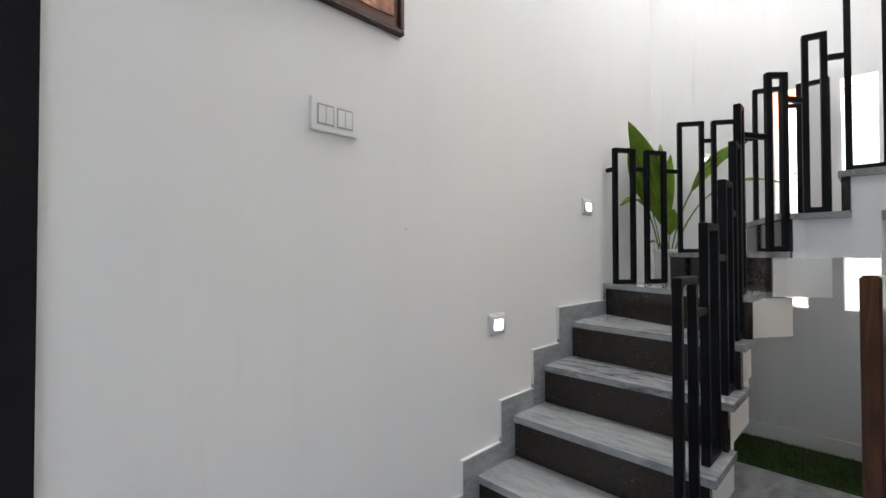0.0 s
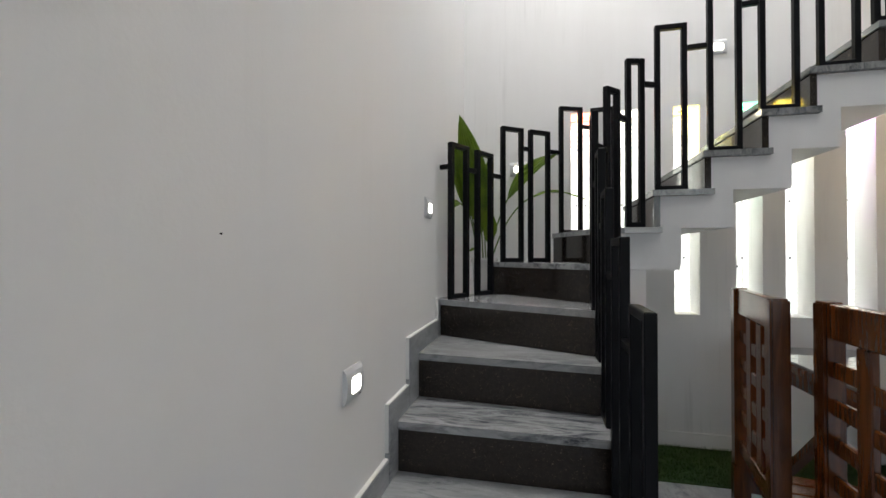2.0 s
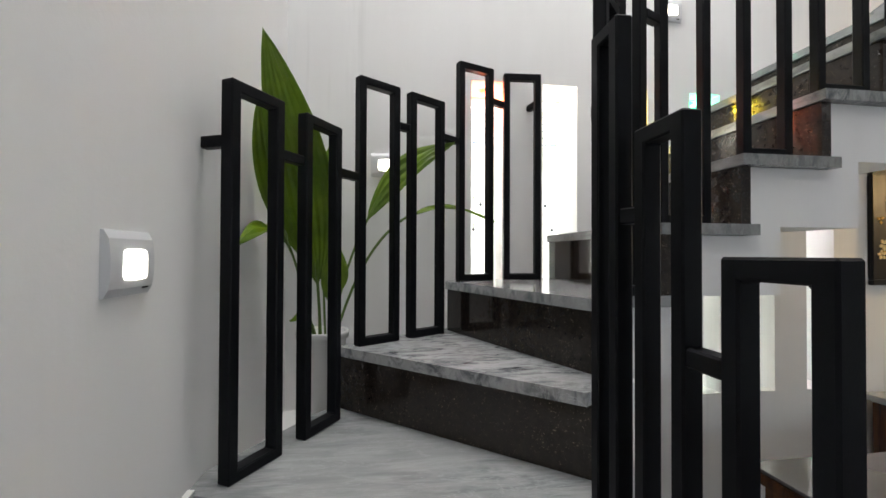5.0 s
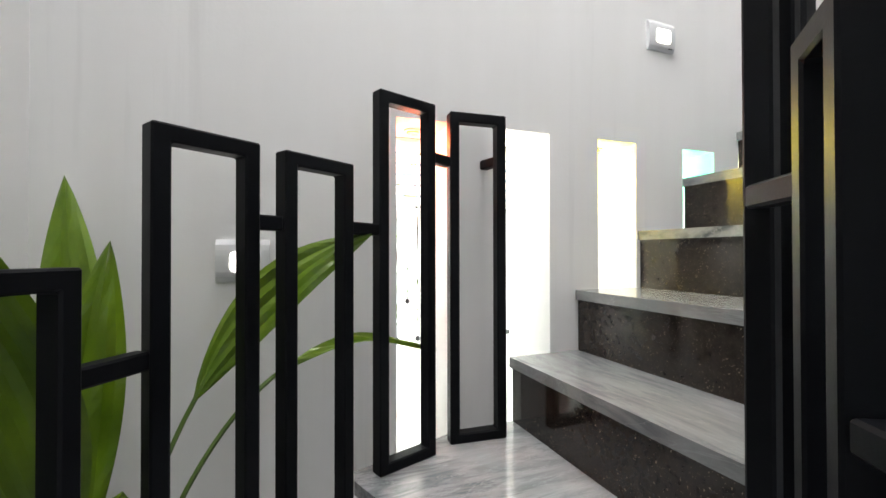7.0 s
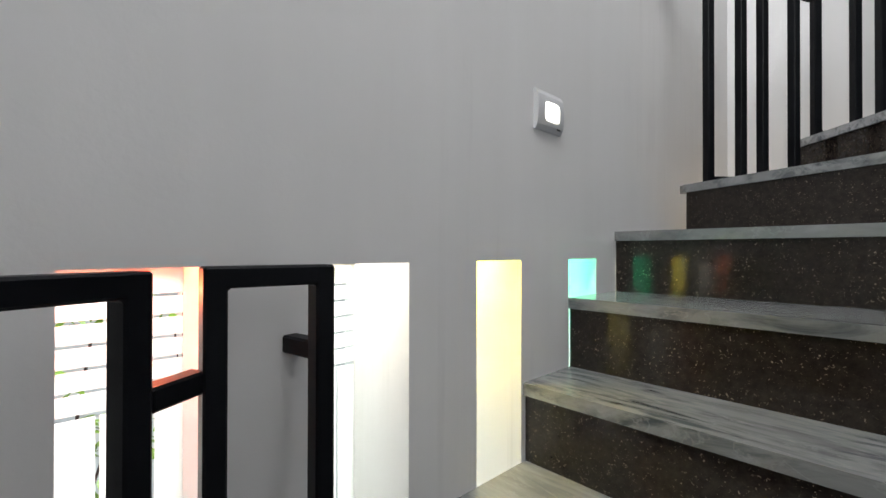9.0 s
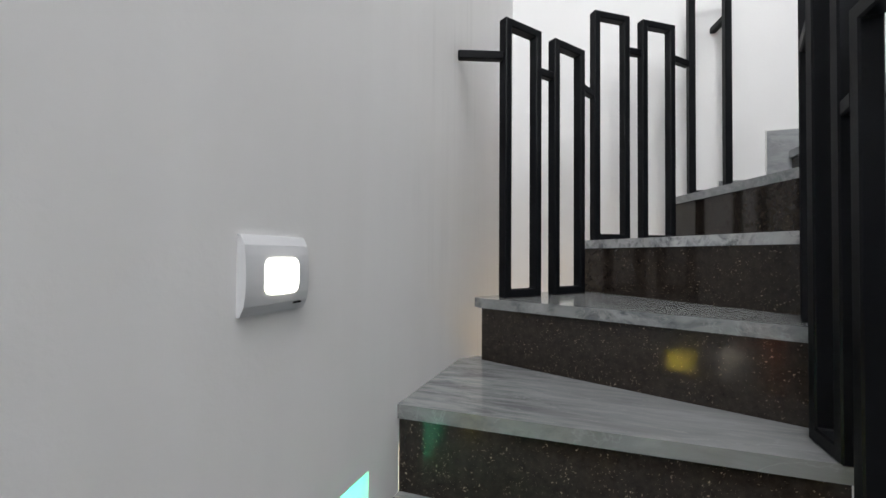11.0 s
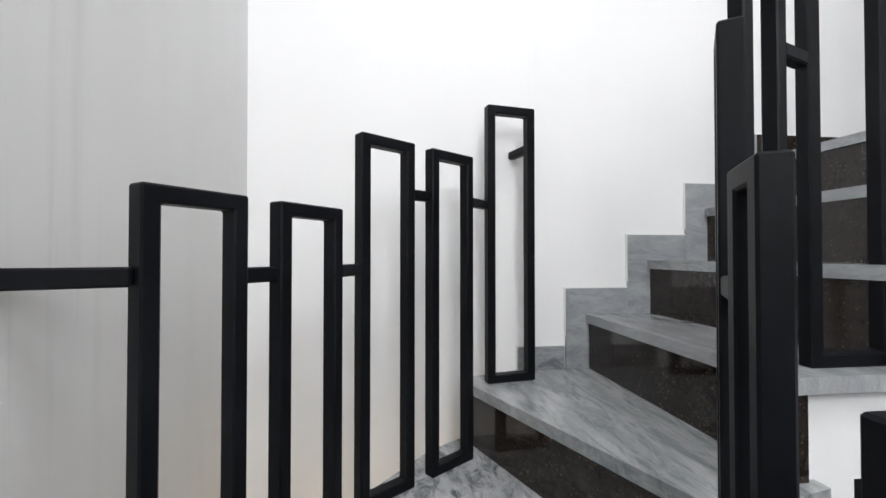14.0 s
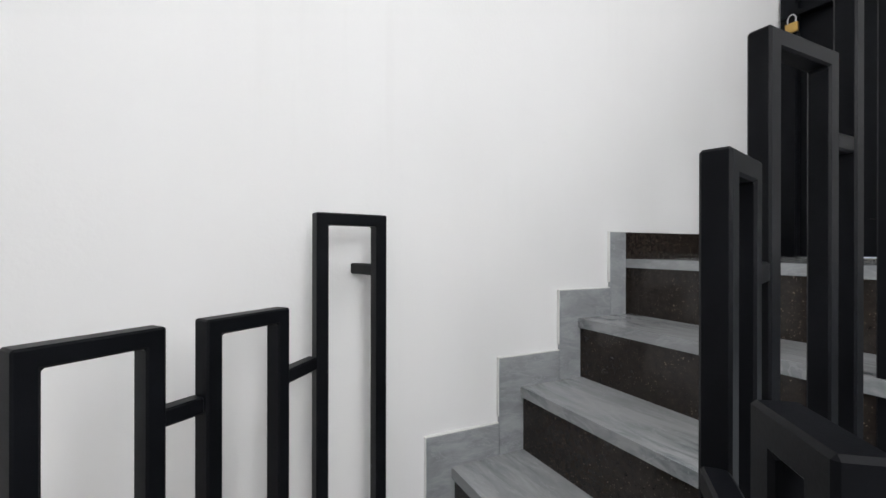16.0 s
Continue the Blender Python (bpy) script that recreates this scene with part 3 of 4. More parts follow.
# ---- small wall fittings ----
def foot_light(m):
    """A square step light with a bulged face; its back lies on the plane y = 0 and it faces -y."""
    ob = base("step_light", 0, 0, 0, label="white square step light glowing warm on the wall", category="light", group="step lights")
    bm = bmesh.new()
    n = 8
    w, h = 0.058, 0.05
    grid = []
    for j in range(n + 1):
        v = -1 + 2 * j / n
        out = 0.005 + 0.010 * (1 - v * v) ** 0.5
        grid.append([bm.verts.new((sx * w, -out, v * h)) for sx in (-1, 1)])
    back = [[bm.verts.new((sx * w, 0, sz * h)) for sx in (-1, 1)] for sz in (-1, 1)]
    for j in range(n):
        bm.faces.new((grid[j][0], grid[j][1], grid[j + 1][1], grid[j + 1][0]))
    bm.faces.new((back[0][0], back[0][1], grid[0][1], grid[0][0]))
    bm.faces.new((grid[n][0], grid[n][1], back[1][1], back[1][0]))
    bm.faces.new([back[0][0]] + [g[0] for g in grid] + [back[1][0]])
    bm.faces.new([back[0][1]] + [g[1] for g in grid] + [back[1][1]])
    part("cover", bm, GREYPL, ob)
    bm = bmesh.new()
    pts = []
    for k in range(20):
        a = 2 * math.pi * k / 20
        c, s = math.cos(a), math.sin(a)
        pts.append((0.032 * math.copysign(abs(c) ** 0.35, c) + 0.004, 0.024 * math.copysign(abs(s) ** 0.45, s) - 0.002))
    f = [bm.verts.new((x, -0.0158, z)) for x, z in pts]
    g = [bm.verts.new((x, -0.006, z)) for x, z in pts]
    bm.faces.new(f)
    for k in range(20):
        bm.faces.new((f[k], g[k], g[k - 1], f[k - 1]))
    part("lens", bm, LED, ob, "glowing warm white lens")
    part("marker", boxes((0.030, -0.0115, -0.041, 0.046, -0.0085, -0.038)), DARKPL, ob, "small dark printed mark")
    ob.matrix_basis = m
    return ob


first = foot_light(pose(1.708, YB, 2.763))
copy_thing(first, pose(0.40, YB, 2.0))
copy_thing(first, pose(0, 2.024, 0.996, 0, 0, 90))
copy_thing(first, pose(0, 2.91, 1.61, 0, 0, 90))

MODULE = mat("grey_switch_module", (0.42, 0.42, 0.41), 0.35)
switch = base("switch_plate", 0, 1.18, 1.76, label="white plastic switch plate with two rocker pairs", category="switch")
part("plate", boxes((0, 1.097, 1.708, 0.012, 1.268, 1.815), r=0.003), PLASTIC, switch)
for y in (1.122, 1.192):
    part("switch_frame", boxes((0.0115, y - 0.004, 1.729, 0.0138, y + 0.056, 1.796), r=0.001), MODULE, switch)
    for k in (0, 1):
        part("rocker", boxes((0.013, y + 0.0275 * k, 1.735, 0.0152, y + 0.0245 + 0.0275 * k, 1.79), r=0.001), PLASTIC, switch)

bm = bmesh.new()
bmesh.ops.create_cone(bm, cap_ends=True, segments=10, radius1=0.0012, radius2=0.002, depth=0.004, matrix=pose(0.002, 1.485, 1.412, 0, 90))
solid("nail", bm, DARKPL, label="tiny dark iron nail in the plaster wall", category="nail")


# ---- pictures ----
def picture_art(name, stops, scale):
    m = mat(name, (0.1, 0.05, 0.03), 0.25)
    n = Net(m)
    n.color(n.ramp(n.noise(n.coords((1, 1, 1)), scale, 5, 0.6, 2.0), *stops))
    return m


pic = base("framed_picture", 0, 1.2, 2.4, label="framed abstract painting in brown and orange", category="picture")
y0, y1, z0, z1 = 0.80, 1.463, 2.125, 2.75
for b in ((0, y0, z0, 0.026, y1, z0 + 0.022), (0, y0, z1 - 0.022, 0.026, y1, z1), (0, y0, z0 + 0.022, 0.026, y0 + 0.022, z1 - 0.022), (0, y1 - 0.022, z0 + 0.022, 0.026, y1, z1 - 0.022)):
    part("frame_bar", boxes(b, r=0.004), DARKWOOD, pic)
part("mount", boxes((0.002, y0 + 0.022, z0 + 0.022, 0.012, y1 - 0.022, z1 - 0.022)), mat("brown_mount", (0.11, 0.035, 0.022), 0.5), pic, "red-brown mount")
part("canvas", boxes((0.012, y0 + 0.06, z0 + 0.06, 0.015, y1 - 0.045, z1 - 0.06)), picture_art("painted_canvas", ((0.3, (0.03, 0.012, 0.008)), (0.48, (0.28, 0.08, 0.03)), (0.6, (0.5, 0.2, 0.08)), (0.72, (0.7, 0.6, 0.42))), 7), pic, "brown, orange and cream painted canvas")

PANEL = mat("black_panel", (0.012, 0.010, 0.008), 0.5)
PANEL.node_tree.nodes["Principled BSDF"].inputs["Specular IOR Level"].default_value = 0.2
pic2 = base("framed_picture", 2.965, YB, 1.5, label="black framed floral picture in yellow and red", category="picture")
x0, x1, z0, z1 = 2.80, 3.13, 1.49, 2.065
for b in ((x0, YB - 0.025, z0, x1, YB, z0 + 0.028), (x0, YB - 0.025, z1 - 0.028, x1, YB, z1), (x0, YB - 0.025, z0 + 0.028, x0 + 0.028, YB, z1 - 0.028), (x1 - 0.028, YB - 0.025, z0 + 0.028, x1, YB, z1 - 0.028)):
    part("frame_bar", boxes(b, r=0.004), DARKPL, pic2)
part("panel", boxes((x0 + 0.028, YB - 0.01, z0 + 0.028, x1 - 0.028, YB, z1 - 0.028)), PANEL, pic2, "glossy black panel")


def flower(cx, cz, r, petals, material, turn=0.0):
    bm = bmesh.new()
    for k in range(petals):
        a = turn + 2 * math.pi * k / petals
        pts = [(0.15, 0.0), (0.6, 0.32), (1.0, 0.12), (1.0, -0.12), (0.6, -0.32)]
        ring = [(cx + r * (u * math.cos(a) - v * math.sin(a)), cz + r * (u * math.sin(a) + v * math.cos(a))) for u, v in pts]
        front, rear = ([bm.verts.new((x, y, z)) for x, z in ring] for y in (YB - 0.0135 - 0.0004 * k, YB - 0.0104))
        bm.faces.new(front)
        bm.faces.new(list(reversed(rear)))
        for j in range(5):
            bm.faces.new((front[j - 1], front[j], rear[j], rear[j - 1]))
    return part("flower", bm, material, pic2)


YEL, RED, CRM = mat("yellow_paint", (0.62, 0.36, 0.05), 0.4), mat("red_paint", (0.5, 0.04, 0.04), 0.4), mat("cream_paint", (0.6, 0.48, 0.25), 0.4)
flower(2.965, 1.755, 0.055, 8, YEL)
flower(2.945, 1.62, 0.045, 7, RED, 0.3)
flower(2.94, 1.84, 0.022, 5, RED, 0.2)
for cx, cz, r, t in ((2.93, 1.90, 0.035, 0.1), (2.885, 1.69, 0.03, 0.9), (2.87, 1.64, 0.025, 0.4), (3.02, 1.63, 0.03, 1.1), (3.055, 1.60, 0.025, 0.7), (2.935, 1.96, 0.022, 0.5), (3.06, 1.65, 0.02, 0.2)):
    flower(cx, cz, r, 5, CRM, t)
for cx, cz in ((3.03, 1.93), (3.01, 1.875), (2.865, 1.815)):
    flower(cx, cz, 0.022, 3, YEL, cx * 9)
bm = bmesh.new()
for a, b in (((2.935, 1.97), (2.94, 1.80)), ((2.945, 1.66), (2.965, 1.74)), ((2.88, 1.66), (2.94, 1.62)), ((2.95, 1.62), (3.06, 1.61))):
    beam(bm, (a[0], YB - 0.012, a[1]), (b[0], YB - 0.012, b[1]), 0.004, 0.004)
part("painted_stem", bm, YEL, pic2)
pic2.matrix_basis = pose(2.945, YB, 1.49)

# wall lamp whose glow warms the corner by the picture
sconce = base("wall_lamp", 3.34, YB, 2.0, label="dark wall lamp with a warm glowing shade", category="lamp")
part("bracket", boxes((3.31, YB - 0.05, 1.98, 3.35, YB, 2.06), r=0.004), DARKPL, sconce)
bm = bmesh.new()
bmesh.ops.create_cone(bm, cap_ends=True, segments=24, radius1=0.05, radius2=0.035, depth=0.11, matrix=pose(3.33, YB - 0.10, 2.0))
part("shade", bm, emit("warm_lamp_shade", (1.0, 0.62, 0.22), 3.0), sconce, "warm glowing glass shade", True)
d = bpy.data.lights.new("wall_lamp_light", "POINT")
d.energy, d.color, d.shadow_soft_size = 9.0, (1.0, 0.68, 0.32), 0.05
new("wall_lamp_light", d).matrix_world = pose(3.32, YB - 0.22, 2.0)

# ---- doors ----
d1 = base("door_1", 0, 0, FLOOR, kind="structure", label="black framed door in the wall", category="door")
for b in ((-0.16, 0.40, FLOOR, 0.016, 0.485, 2.22), (-0.16, -0.535, FLOOR, 0.016, -0.45, 2.22), (-0.16, -0.45, 2.14, 0.016, 0.40, 2.22)):
    part("door_frame", boxes(b, r=0.004), DARKPL, d1)
part("door_leaf", boxes((-0.09, -0.45, FLOOR + 0.005, -0.05, 0.40, 2.14)), DARKWOOD, d1, "dark wooden leaf")
d2 = base("door_2", 2.94, 1.12, LAND, kind="structure", label="black steel door with a brass padlock", category="door")
for q in ((2.50, 1.06, LAND, 2.56, 1.205, LAND + 2.06), (3.33, 1.06, LAND, 3.39, 1.205, LAND + 2.06), (2.56, 1.06, LAND + 2.0, 3.33, 1.205, LAND + 2.06)):
    part("door_frame", boxes(q, r=0.003), BLACK, d2)
part("door_leaf", boxes((2.56, 1.13, LAND + 0.005, 3.33, 1.17, LAND + 2.0), (2.62, 1.17, LAND + 0.15, 3.2, 1.178, LAND + 0.9), (2.62, 1.17, LAND + 1.12, 3.2, 1.178, LAND + 1.9), r=0.003), BLACK, d2)
part("latch", boxes((3.2, 1.171, LAND + 1.045, 3.385, 1.215, LAND + 1.07), (3.315, 1.206, LAND + 1.0, 3.36, 1.214, LAND + 1.10), r=0.003), BLACK, d2, "black sliding bolt")
lock = part("padlock", boxes((3.312, 1.216, LAND + 0.972, 3.358, 1.234, LAND + 1.012), r=0.003), BRASS, d2, "brass padlock")
bm = bmesh.new()
LX, LY, LZ = 3.335, 1.225, LAND + 1.028
for k in range(12):
    a, b = math.pi * k / 12, math.pi * (k + 1) / 12
    beam(bm, (LX + 0.015 * math.cos(a), LY, LZ + 0.02 * math.sin(a)), (LX + 0.015 * math.cos(b), LY, LZ + 0.02 * math.sin(b)), 0.006, 0.006, (0, 1, 0))
for x in (LX - 0.015, LX + 0.015):
    beam(bm, (x, LY, LZ - 0.018), (x, LY, LZ + 0.001), 0.006, 0.006, (0, 1, 0))
part("shackle", bm, STEEL, lock, "steel shackle")
part("lower_handle", boxes((3.21, 1.171, LAND + 0.55, 3.28, 1.21, LAND + 0.565), r=0.003), BLACK, d2)


# ---- plant in the corner ----
LEAF = mat("green_leaf", (0.06, 0.13, 0.012), 0.35)
n_ = Net(LEAF)
v_ = n_.coords((1, 1, 1), 9.0)
n_.color(n_.ramp(n_.noise(v_, 9, 5), (0.3, (0.07, 0.14, 0.004)), (0.7, (0.17, 0.275, 0.010))))
STEM = mat("leaf_stalk", (0.10, 0.17, 0.03), 0.5)
SOIL = mat("dark_soil", (0.03, 0.022, 0.016), 0.95)
PX, PY, PZ = 0.185, 3.745, 1.355
solid("plant_ledge", boxes((0.0, 3.25, 0.93, 0.16, YB, 0.985), (0.16, 3.56, 0.93, 0.30, YB, 0.985), (0.30, 3.66, 0.93, 0.62, YB, 0.985)), WALL, kind="structure", label="white plaster ledge in the stair corner", category="ledge")
plant = base("potted_plant", PX, PY, 0.985, label="broad leaved green plant in a white pot", category="plant")


def lathe(profile, seg=36):
    bm = bmesh.new()
    rings = [[bm.verts.new((PX + r * math.cos(2 * math.pi * k / seg), PY + r * math.sin(2 * math.pi * k / seg), z)) for k in range(seg)] for r, z in profile]
    for a, b in zip(rings, rings[1:]):
        for k in range(seg):
            bm.faces.new((a[k - 1], a[k], b[k], b[k - 1]))
    bm.faces.new(rings[0])
    bm.faces.new(rings[-1])
    return bm


part("pot", lathe([(0.058, 0.985), (0.062, 0.99), (0.078, 1.25), (0.081, 1.325), (0.090, 1.33), (0.092, 1.35), (0.088, 1.356), (0.080, 1.35), (0.076, 1.325)]), POT, plant, "white glazed pot with a rolled rim", True)
part("soil", lathe([(0.07, 1.315), (0.072, 1.325), (0.05, 1.328)]), SOIL, plant)


def leaf(root, bend, tip, width, start=0.3, folds=5, face=(0.3, -1, 0.2)):
    """A pleated blade on a stalk: the midrib runs root, bend, tip."""
    a, b, c = Vector(root), Vector(bend), Vector(tip)
    n = 26
    mid = [(1 - t) ** 2 * a + 2 * t * (1 - t) * b + t * t * c for t in (i / n for i in range(n + 1))]
    bm = bmesh.new()
    for i in range(n):
        if mid[i].z > 0 and i / n < start + 0.06:
            beam(bm, mid[i], mid[i + 1], 0.007, 0.007, face)
    stalk = bm
    bm = bmesh.new()
    rows = []
    cols = 2 * folds + 1
    first = int(start * n)
    for i in range(first, n + 1):
        t = (i - first) / (n - first)
        w = width * (math.sin(math.pi * t) ** 0.85) + 0.002 * (1 - t)
        along = (mid[min(i + 1, n)] - mid[max(i - 1, 0)]).normalized()
        side = along.cross(Vector(face)).normalized()
        normal = side.cross(along).normalized()
        row = []
        for j in range(cols):
            u = -1 + 2 * j / (cols - 1)
            ridge = (0.42 * w / folds) * (1 if j % 2 else -1) * 0.5
            cup = 0.16 * w * u * u + 0.006 * math.sin(9 * t + 3 * u)
            row.append(bm.verts.new(mid[i] + side * u * w + normal * (cup + ridge)))
        rows.append(row)
    for r0, r1 in zip(rows, rows[1:]):
        for j in range(cols - 1):
            bm.faces.new((r0[j], r0[j + 1], r1[j + 1], r1[j]))
    ob = part("leaf", bm, LEAF, plant)
    part("stalk", stalk, STEM, ob)


soil = (PX, PY, 1.32)
leaf((PX - 0.01, PY - 0.01, 1.32), (0.18, 3.69, 1.75), (0.084, 3.34, 2.213), 0.088, 0.26, 7, face=(0.25, -1, 0.1))
leaf((PX - 0.03, PY, 1.32), (0.08, 3.72, 1.80), (0.045, 3.44, 2.06), 0.074, 0.35, 6, face=(0.35, -1, 0.1))
leaf((PX + 0.03, PY, 1.32), (0.30, 3.77, 1.93), (0.668, 3.81, 2.058), 0.05, 0.44, 4, face=(0, -1, 0.5))
leaf((PX + 0.04, PY + 0.02, 1.32), (0.40, 3.85, 1.98), (0.86, 3.934, 1.762), 0.016, 0.5, 2, face=(0, -0.6, 1))
leaf((PX - 0.04, PY - 0.02, 1.32), (0.10, 3.62, 1.85), (0.035, 3.31, 1.645), 0.035, 0.45, 3, face=(0.2, -0.5, 1))
leaf((PX - 0.01, PY + 0.03, 1.32), (0.14, 3.86, 1.7), (0.09, 3.92, 2.17), 0.05, 0.35, 3)
leaf((PX + 0.01, PY, 1.32), (0.17, 3.75, 1.7), (0.213, 3.764, 2.04), 0.045, 0.3, 3)
leaf((PX + 0.02, PY - 0.01, 1.32), (0.21, 3.70, 1.5), (0.25, 3.70, 1.64), 0.045, 0.4, 3)
leaf((PX - 0.02, PY - 0.02, 1.32), (0.15, 3.70, 1.45), (0.09, 3.66, 1.40), 0.015, 0.4, 2, face=(0, -0.5, 1))


# ---- dining corner ----
GRASSM = mat("artificial_grass", (0.04, 0.11, 0.012), 0.8)
g_ = Net(GRASSM)
g_.color(g_.ramp(g_.noise(g_.coords(), 60, 4), (0.3, (0.012, 0.036, 0.004)), (0.7, (0.036, 0.09, 0.012))))
rng = np.random.default_rng(3)
N = 22000
bx, by = rng.uniform(0.02, 3.36, N), rng.uniform(3.50, 3.985, N)
ang, lean, hgt = rng.uniform(0, 6.283, N), rng.normal(0, 0.008, (N, 2)), rng.uniform(0.014, 0.028, N)
dx, dy = 0.0018 * np.cos(ang), 0.0018 * np.sin(ang)
zz = np.full(N, FLOOR + 0.004)
co = np.stack([np.stack([bx - dx, by - dy, zz], 1), np.stack([bx + dx, by + dy, zz], 1), np.stack([bx + lean[:, 0], by + lean[:, 1], zz + hgt], 1)], 1).reshape(-1, 3)
gm = bpy.data.meshes.new("grass_blades")
gm.from_pydata([tuple(c) for c in co], [], [(3 * i, 3 * i + 1, 3 * i + 2) for i in range(N)])
gm.materials.append(GRASSM)
tagged(new("grass_blades", gm), label="short green blades of artificial grass", category="grass", kind="stuff")
solid("grass_mat", boxes((0.0, 3.495, FLOOR, 3.38, 3.985, FLOOR + 0.006)), GRASSM, label="strip of dark green artificial grass along the wall", category="mat")
for b in ((0.0, YB - 0.012, FLOOR + 0.001, XC, YB, FLOOR + 0.103),):
    solid("baseboard", boxes(b, r=0.002), WALL, kind="structure", label="white painted baseboard", category="baseboard")


def dining_chair(m):
    """Faces +x; its origin lies on the floor under the middle of the seat."""
    ob = base("dining_chair", 0, 0, 0, label="varnished reddish wooden dining chair with a lattice back", category="chair", group="chairs at the dining table")
    h, w = 1.16, 0.212
    for y in (-w, w):
        bm = bmesh.new()
        beam(bm, (-0.262, y, 0), (-0.262, y, 0.48), 0.055, 0.05, (0, 1, 0))
        part("rear_leg", bm, WOOD, ob)
        bm = bmesh.new()
        beam(bm, (-0.262, y, 0.48), (-0.262, y, h), 0.05, 0.06, (0, 1, 0))
        bevel(bm, 0.006, 2)
        part("back_post", bm, WOOD, ob)
        part("front_leg", boxes((0.19, y - 0.025, 0, 0.24, y + 0.025, 0.44), r=0.004), WOOD, ob)
        part("side_rail", boxes((-0.236, y - 0.012, 0.38, 0.19, y + 0.012, 0.44), r=0.003), WOOD, ob)
    part("front_rail", boxes((0.205, -0.175, 0.37, 0.23, 0.175, 0.44), r=0.003), WOOD, ob)

    def at(z):
        return -0.262

    def across(name, z, hh, y0, y1, t=0.022):
        x = at(z)
        bm = bmesh.new()
        beam(bm, (x, y0, z), (x, y1, z), t, hh)
        bevel(bm, 0.004, 1)
        part(name, bm, WOOD, ob)

    across("top_rail", h - 0.05, 0.095, -w + 0.028, w - 0.028, 0.03)
    across("lower_rail", 0.56, 0.05, -w + 0.028, w - 0.028)
    for y in (-0.06, 0.06):
        bm = bmesh.new()
        beam(bm, (at(0.585) , y, 0.585), (at(h - 0.1), y, h - 0.1), 0.018, 0.055, (0, 1, 0))
        bevel(bm, 0.003, 1)
        part("back_slat", bm, WOOD, ob)
    for k, z in enumerate((0.66, 0.76, 0.86, 0.96)):
        across("lattice_bar", z + 0.02, 0.045, -w + 0.028, -0.089, 0.016)
        across("lattice_bar", z, 0.045, -0.031, 0.031, 0.016)
        across("lattice_bar", z + 0.02, 0.045, 0.089, w - 0.028, 0.016)
    for k in range(6):
        y = -0.222 + 0.075 * k
        part("seat_slat", boxes((-0.235, y, 0.44, 0.25, y + 0.069, 0.465), r=0.004), WOOD, ob)
    ob.matrix_basis = m
    return ob


chair = dining_chair(pose(1.524, 2.455, FLOOR, 0, 0, -10))
copy_thing(chair, pose(1.567, 1.99, FLOOR, 0, 0, -3))

table = base("dining_table", 2.2, 2.6, FLOOR, label="dark wooden dining table with a glass top", category="table")
tx0, tx1, ty0, ty1, tz = 1.73, 2.62, 1.65, 3.62, 0.86
for b in ((tx0, ty0, tz - 0.05, tx0 + 0.09, ty1, tz - 0.012), (tx1 - 0.09, ty0, tz - 0.05, tx1, ty1, tz - 0.012), (tx0 + 0.09, ty0, tz - 0.05, tx1 - 0.09, ty0 + 0.09, tz - 0.012), (tx0 + 0.09, ty1 - 0.09, tz - 0.05, tx1 - 0.09, ty1, tz - 0.012)):
    part("top_frame", boxes(b, r=0.004), WOOD, table)
part("top_panel", boxes((tx0 + 0.09, ty0 + 0.09, tz - 0.045, tx1 - 0.09, ty1 - 0.09, tz - 0.02)), DARKWOOD, table)
TGLASS = mat("tinted_table_glass", (0.10, 0.10, 0.10), 0.02)
TGLASS.node_tree.nodes["Principled BSDF"].inputs["IOR"].default_value = 1.9
part("glass_top", boxes((tx0 + 0.01, ty0 + 0.01, tz - 0.0115, tx1 - 0.01, ty1 - 0.01, tz), r=0.002), TGLASS, table, "dark polished glass top")
for x in (tx0 + 0.04, tx1 - 0.11):
    for y in (ty0 + 0.05, ty1 - 0.12):
        part("leg", boxes((x, y, FLOOR, x + 0.07, y + 0.07, tz - 0.05), r=0.005), WOOD, table)
for b in ((tx0 + 0.06, ty0 + 0.12, tz - 0.14, tx0 + 0.085, ty1 - 0.12, tz - 0.05), (tx1 - 0.085, ty0 + 0.12, tz - 0.14, tx1 - 0.06, ty1 - 0.12, tz - 0.05)):
    part("apron", boxes(b, r=0.003), WOOD, table)
for s in (1, -1):
    bm = bmesh.new()
    beam(bm, (tx0 + 0.075, 2.6 + s * 0.85, FLOOR + 0.12), (tx0 + 0.075, 2.6 + s * 0.35, tz - 0.14), 0.03, 0.05, (1, 0, 0))
    part("brace", bm, WOOD, table)

side = base("sideboard", 3.05, 3.7, FLOOR, label="wooden sideboard with a white stone top", category="sideboard")
part("body", boxes((2.76, 3.38, FLOOR, 3.36, 3.97, 0.925), r=0.004), WOOD, side)
part("worktop", boxes((2.72, 3.34, 0.926, 3.39, 3.985, 0.956), r=0.004), FLOORM, side, "white stone top")

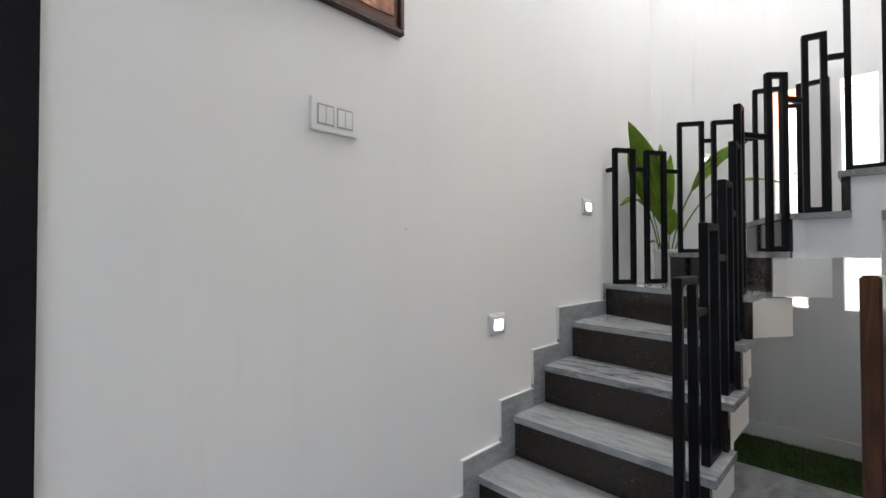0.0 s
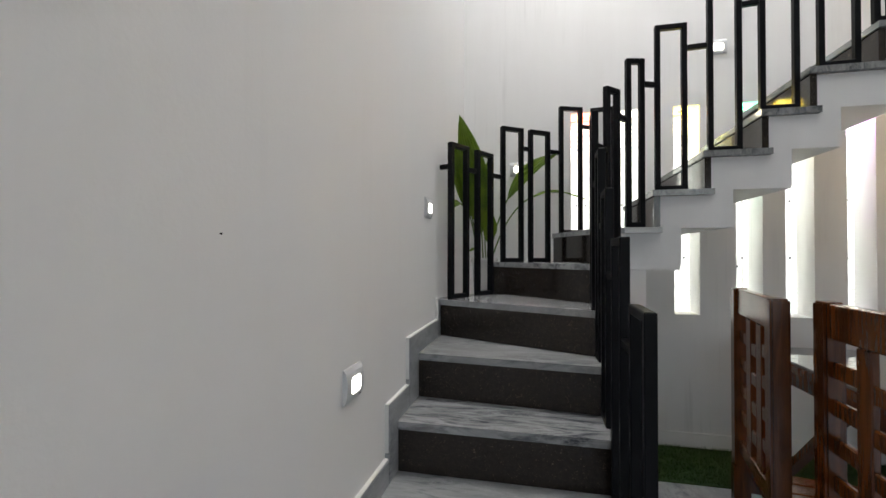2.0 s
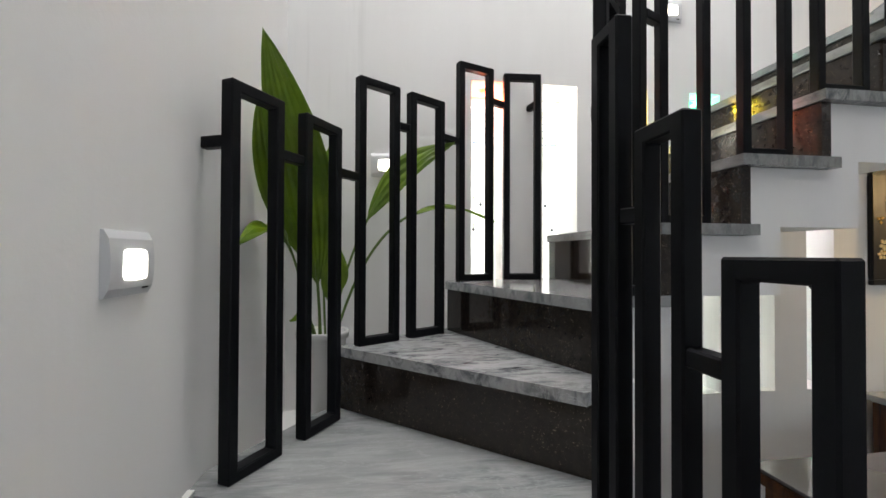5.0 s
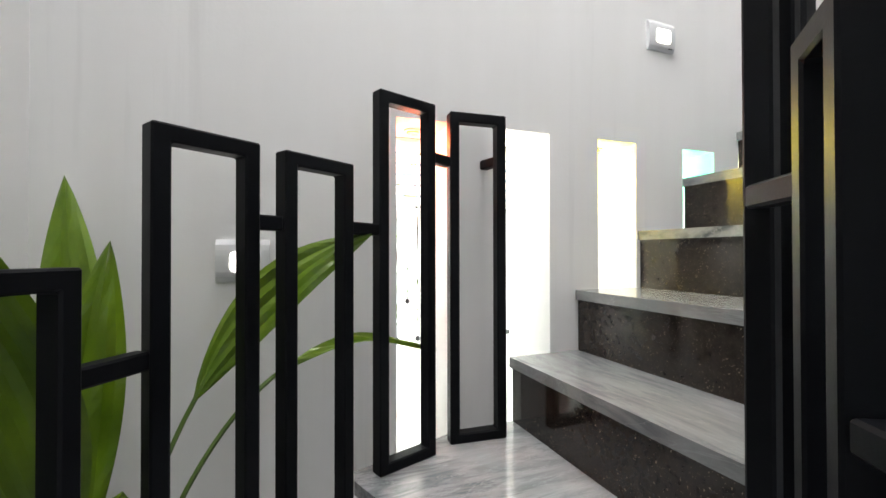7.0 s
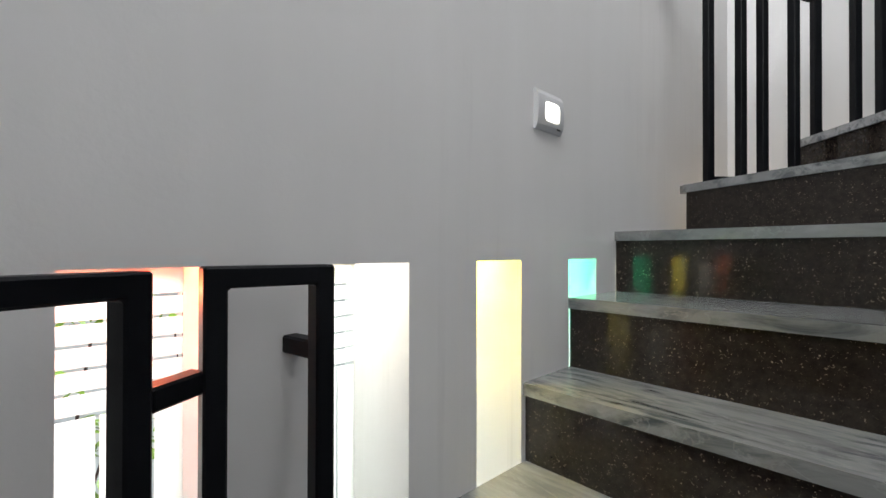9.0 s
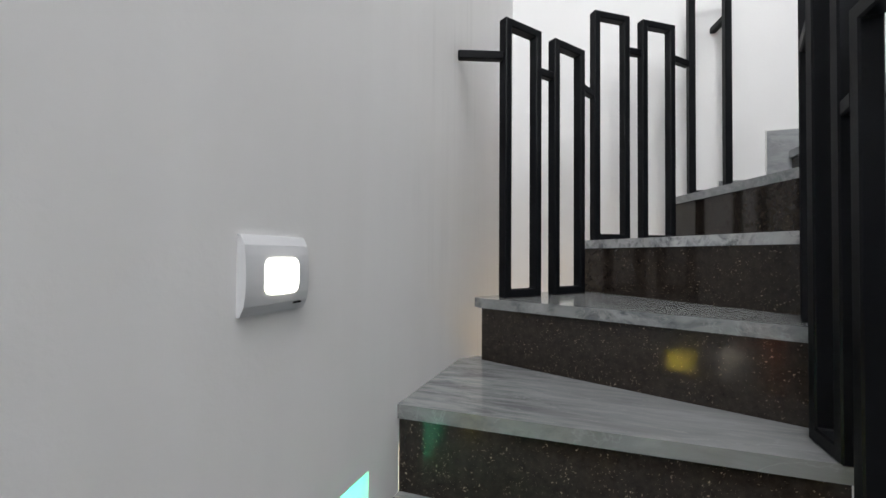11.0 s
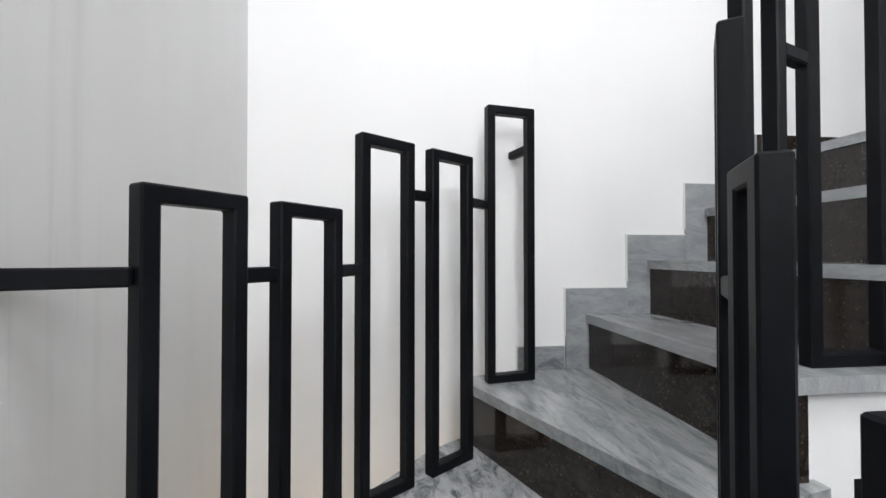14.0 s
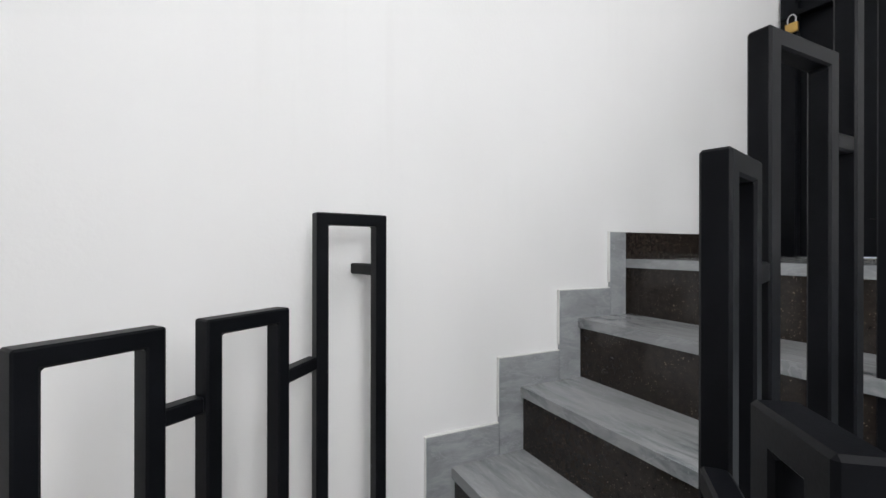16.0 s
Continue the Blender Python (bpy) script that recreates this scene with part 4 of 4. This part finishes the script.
# ---- side room seen below the upper flight ----
tv = base("television", 5.45, -0.22, 0.92, label="black flat television on the wall", category="television")
part("screen", boxes((5.45, -0.84, 0.95, 5.455, 0.39, 1.66)), mat("black_screen", (0.005, 0.005, 0.006), 0.1), tv)
part("housing", boxes((5.455, -0.87, 0.92, 5.499, 0.42, 1.69), r=0.004), DARKPL, tv)

# window added out of view, as an opening for the upper fill light
upper = base("window_7", -T / 2, 3.4, 4.3, kind="structure", label="unseen white framed upper window added to light the stairwell", category="window")
for q in ((-0.16, 3.0, 4.3, -0.11, 3.8, 4.34), (-0.16, 3.0, 5.46, -0.11, 3.8, 5.5), (-0.16, 3.0, 4.34, -0.11, 3.04, 5.46), (-0.16, 3.76, 4.34, -0.11, 3.8, 5.46)):
    part("window_frame", boxes(q, r=0.003), PLASTIC, upper)
part("pane", boxes((-0.138, 3.04, 4.34, -0.132, 3.76, 5.46)), GLASS, upper, "clear glass pane").visible_shadow = False


# ---- shrubs outside the slot windows ----
def shrub(x, y, height, spread, seed):
    rnd = random.Random(seed)
    ob = base("shrub", x, y, -0.06, label="leafy green shrub outside the windows", category="shrub", group="garden shrubs")
    bm = bmesh.new()
    tips = []
    for k in range(9):
        a, r = rnd.uniform(0, 6.28), spread * rnd.uniform(0.3, 1)
        p = Vector((x, y, -0.06))
        for j in range(4):
            q = Vector((x + r * math.cos(a) * (j + 1) / 4, y + r * math.sin(a) * (j + 1) / 4, height * (j + 1) / 4 * rnd.uniform(0.85, 1.1)))
            beam(bm, p, q, 0.02 - 0.004 * j, 0.02 - 0.004 * j)
            if j:
                tips.append(q)
            p = q
    part("trunk", bm, DARKWOOD, ob)
    bm = bmesh.new()
    for q in tips:
        for k in range(22):
            d = Vector((rnd.gauss(0, 1), rnd.gauss(0, 1), rnd.gauss(0.3, 0.8))).normalized()
            c = q + d * rnd.uniform(0.03, 0.22)
            side = d.cross(Vector((0, 0, 1))).normalized() * rnd.uniform(0.012, 0.026)
            ln = d * rnd.uniform(0.06, 0.13)
            vs = [bm.verts.new(v) for v in (c, c + ln * 0.45 + side, c + ln, c + ln * 0.45 - side)]
            bm.faces.new(vs)
    part("crown", bm, LEAF, ob)


for k, (x, y, h) in enumerate(((0.6, 5.3, 1.9), (1.5, 5.7, 2.3), (-0.3, 5.6, 2.2), (2.6, 5.8, 2.0))):
    shrub(x, y, h, 0.4, 11 + k)
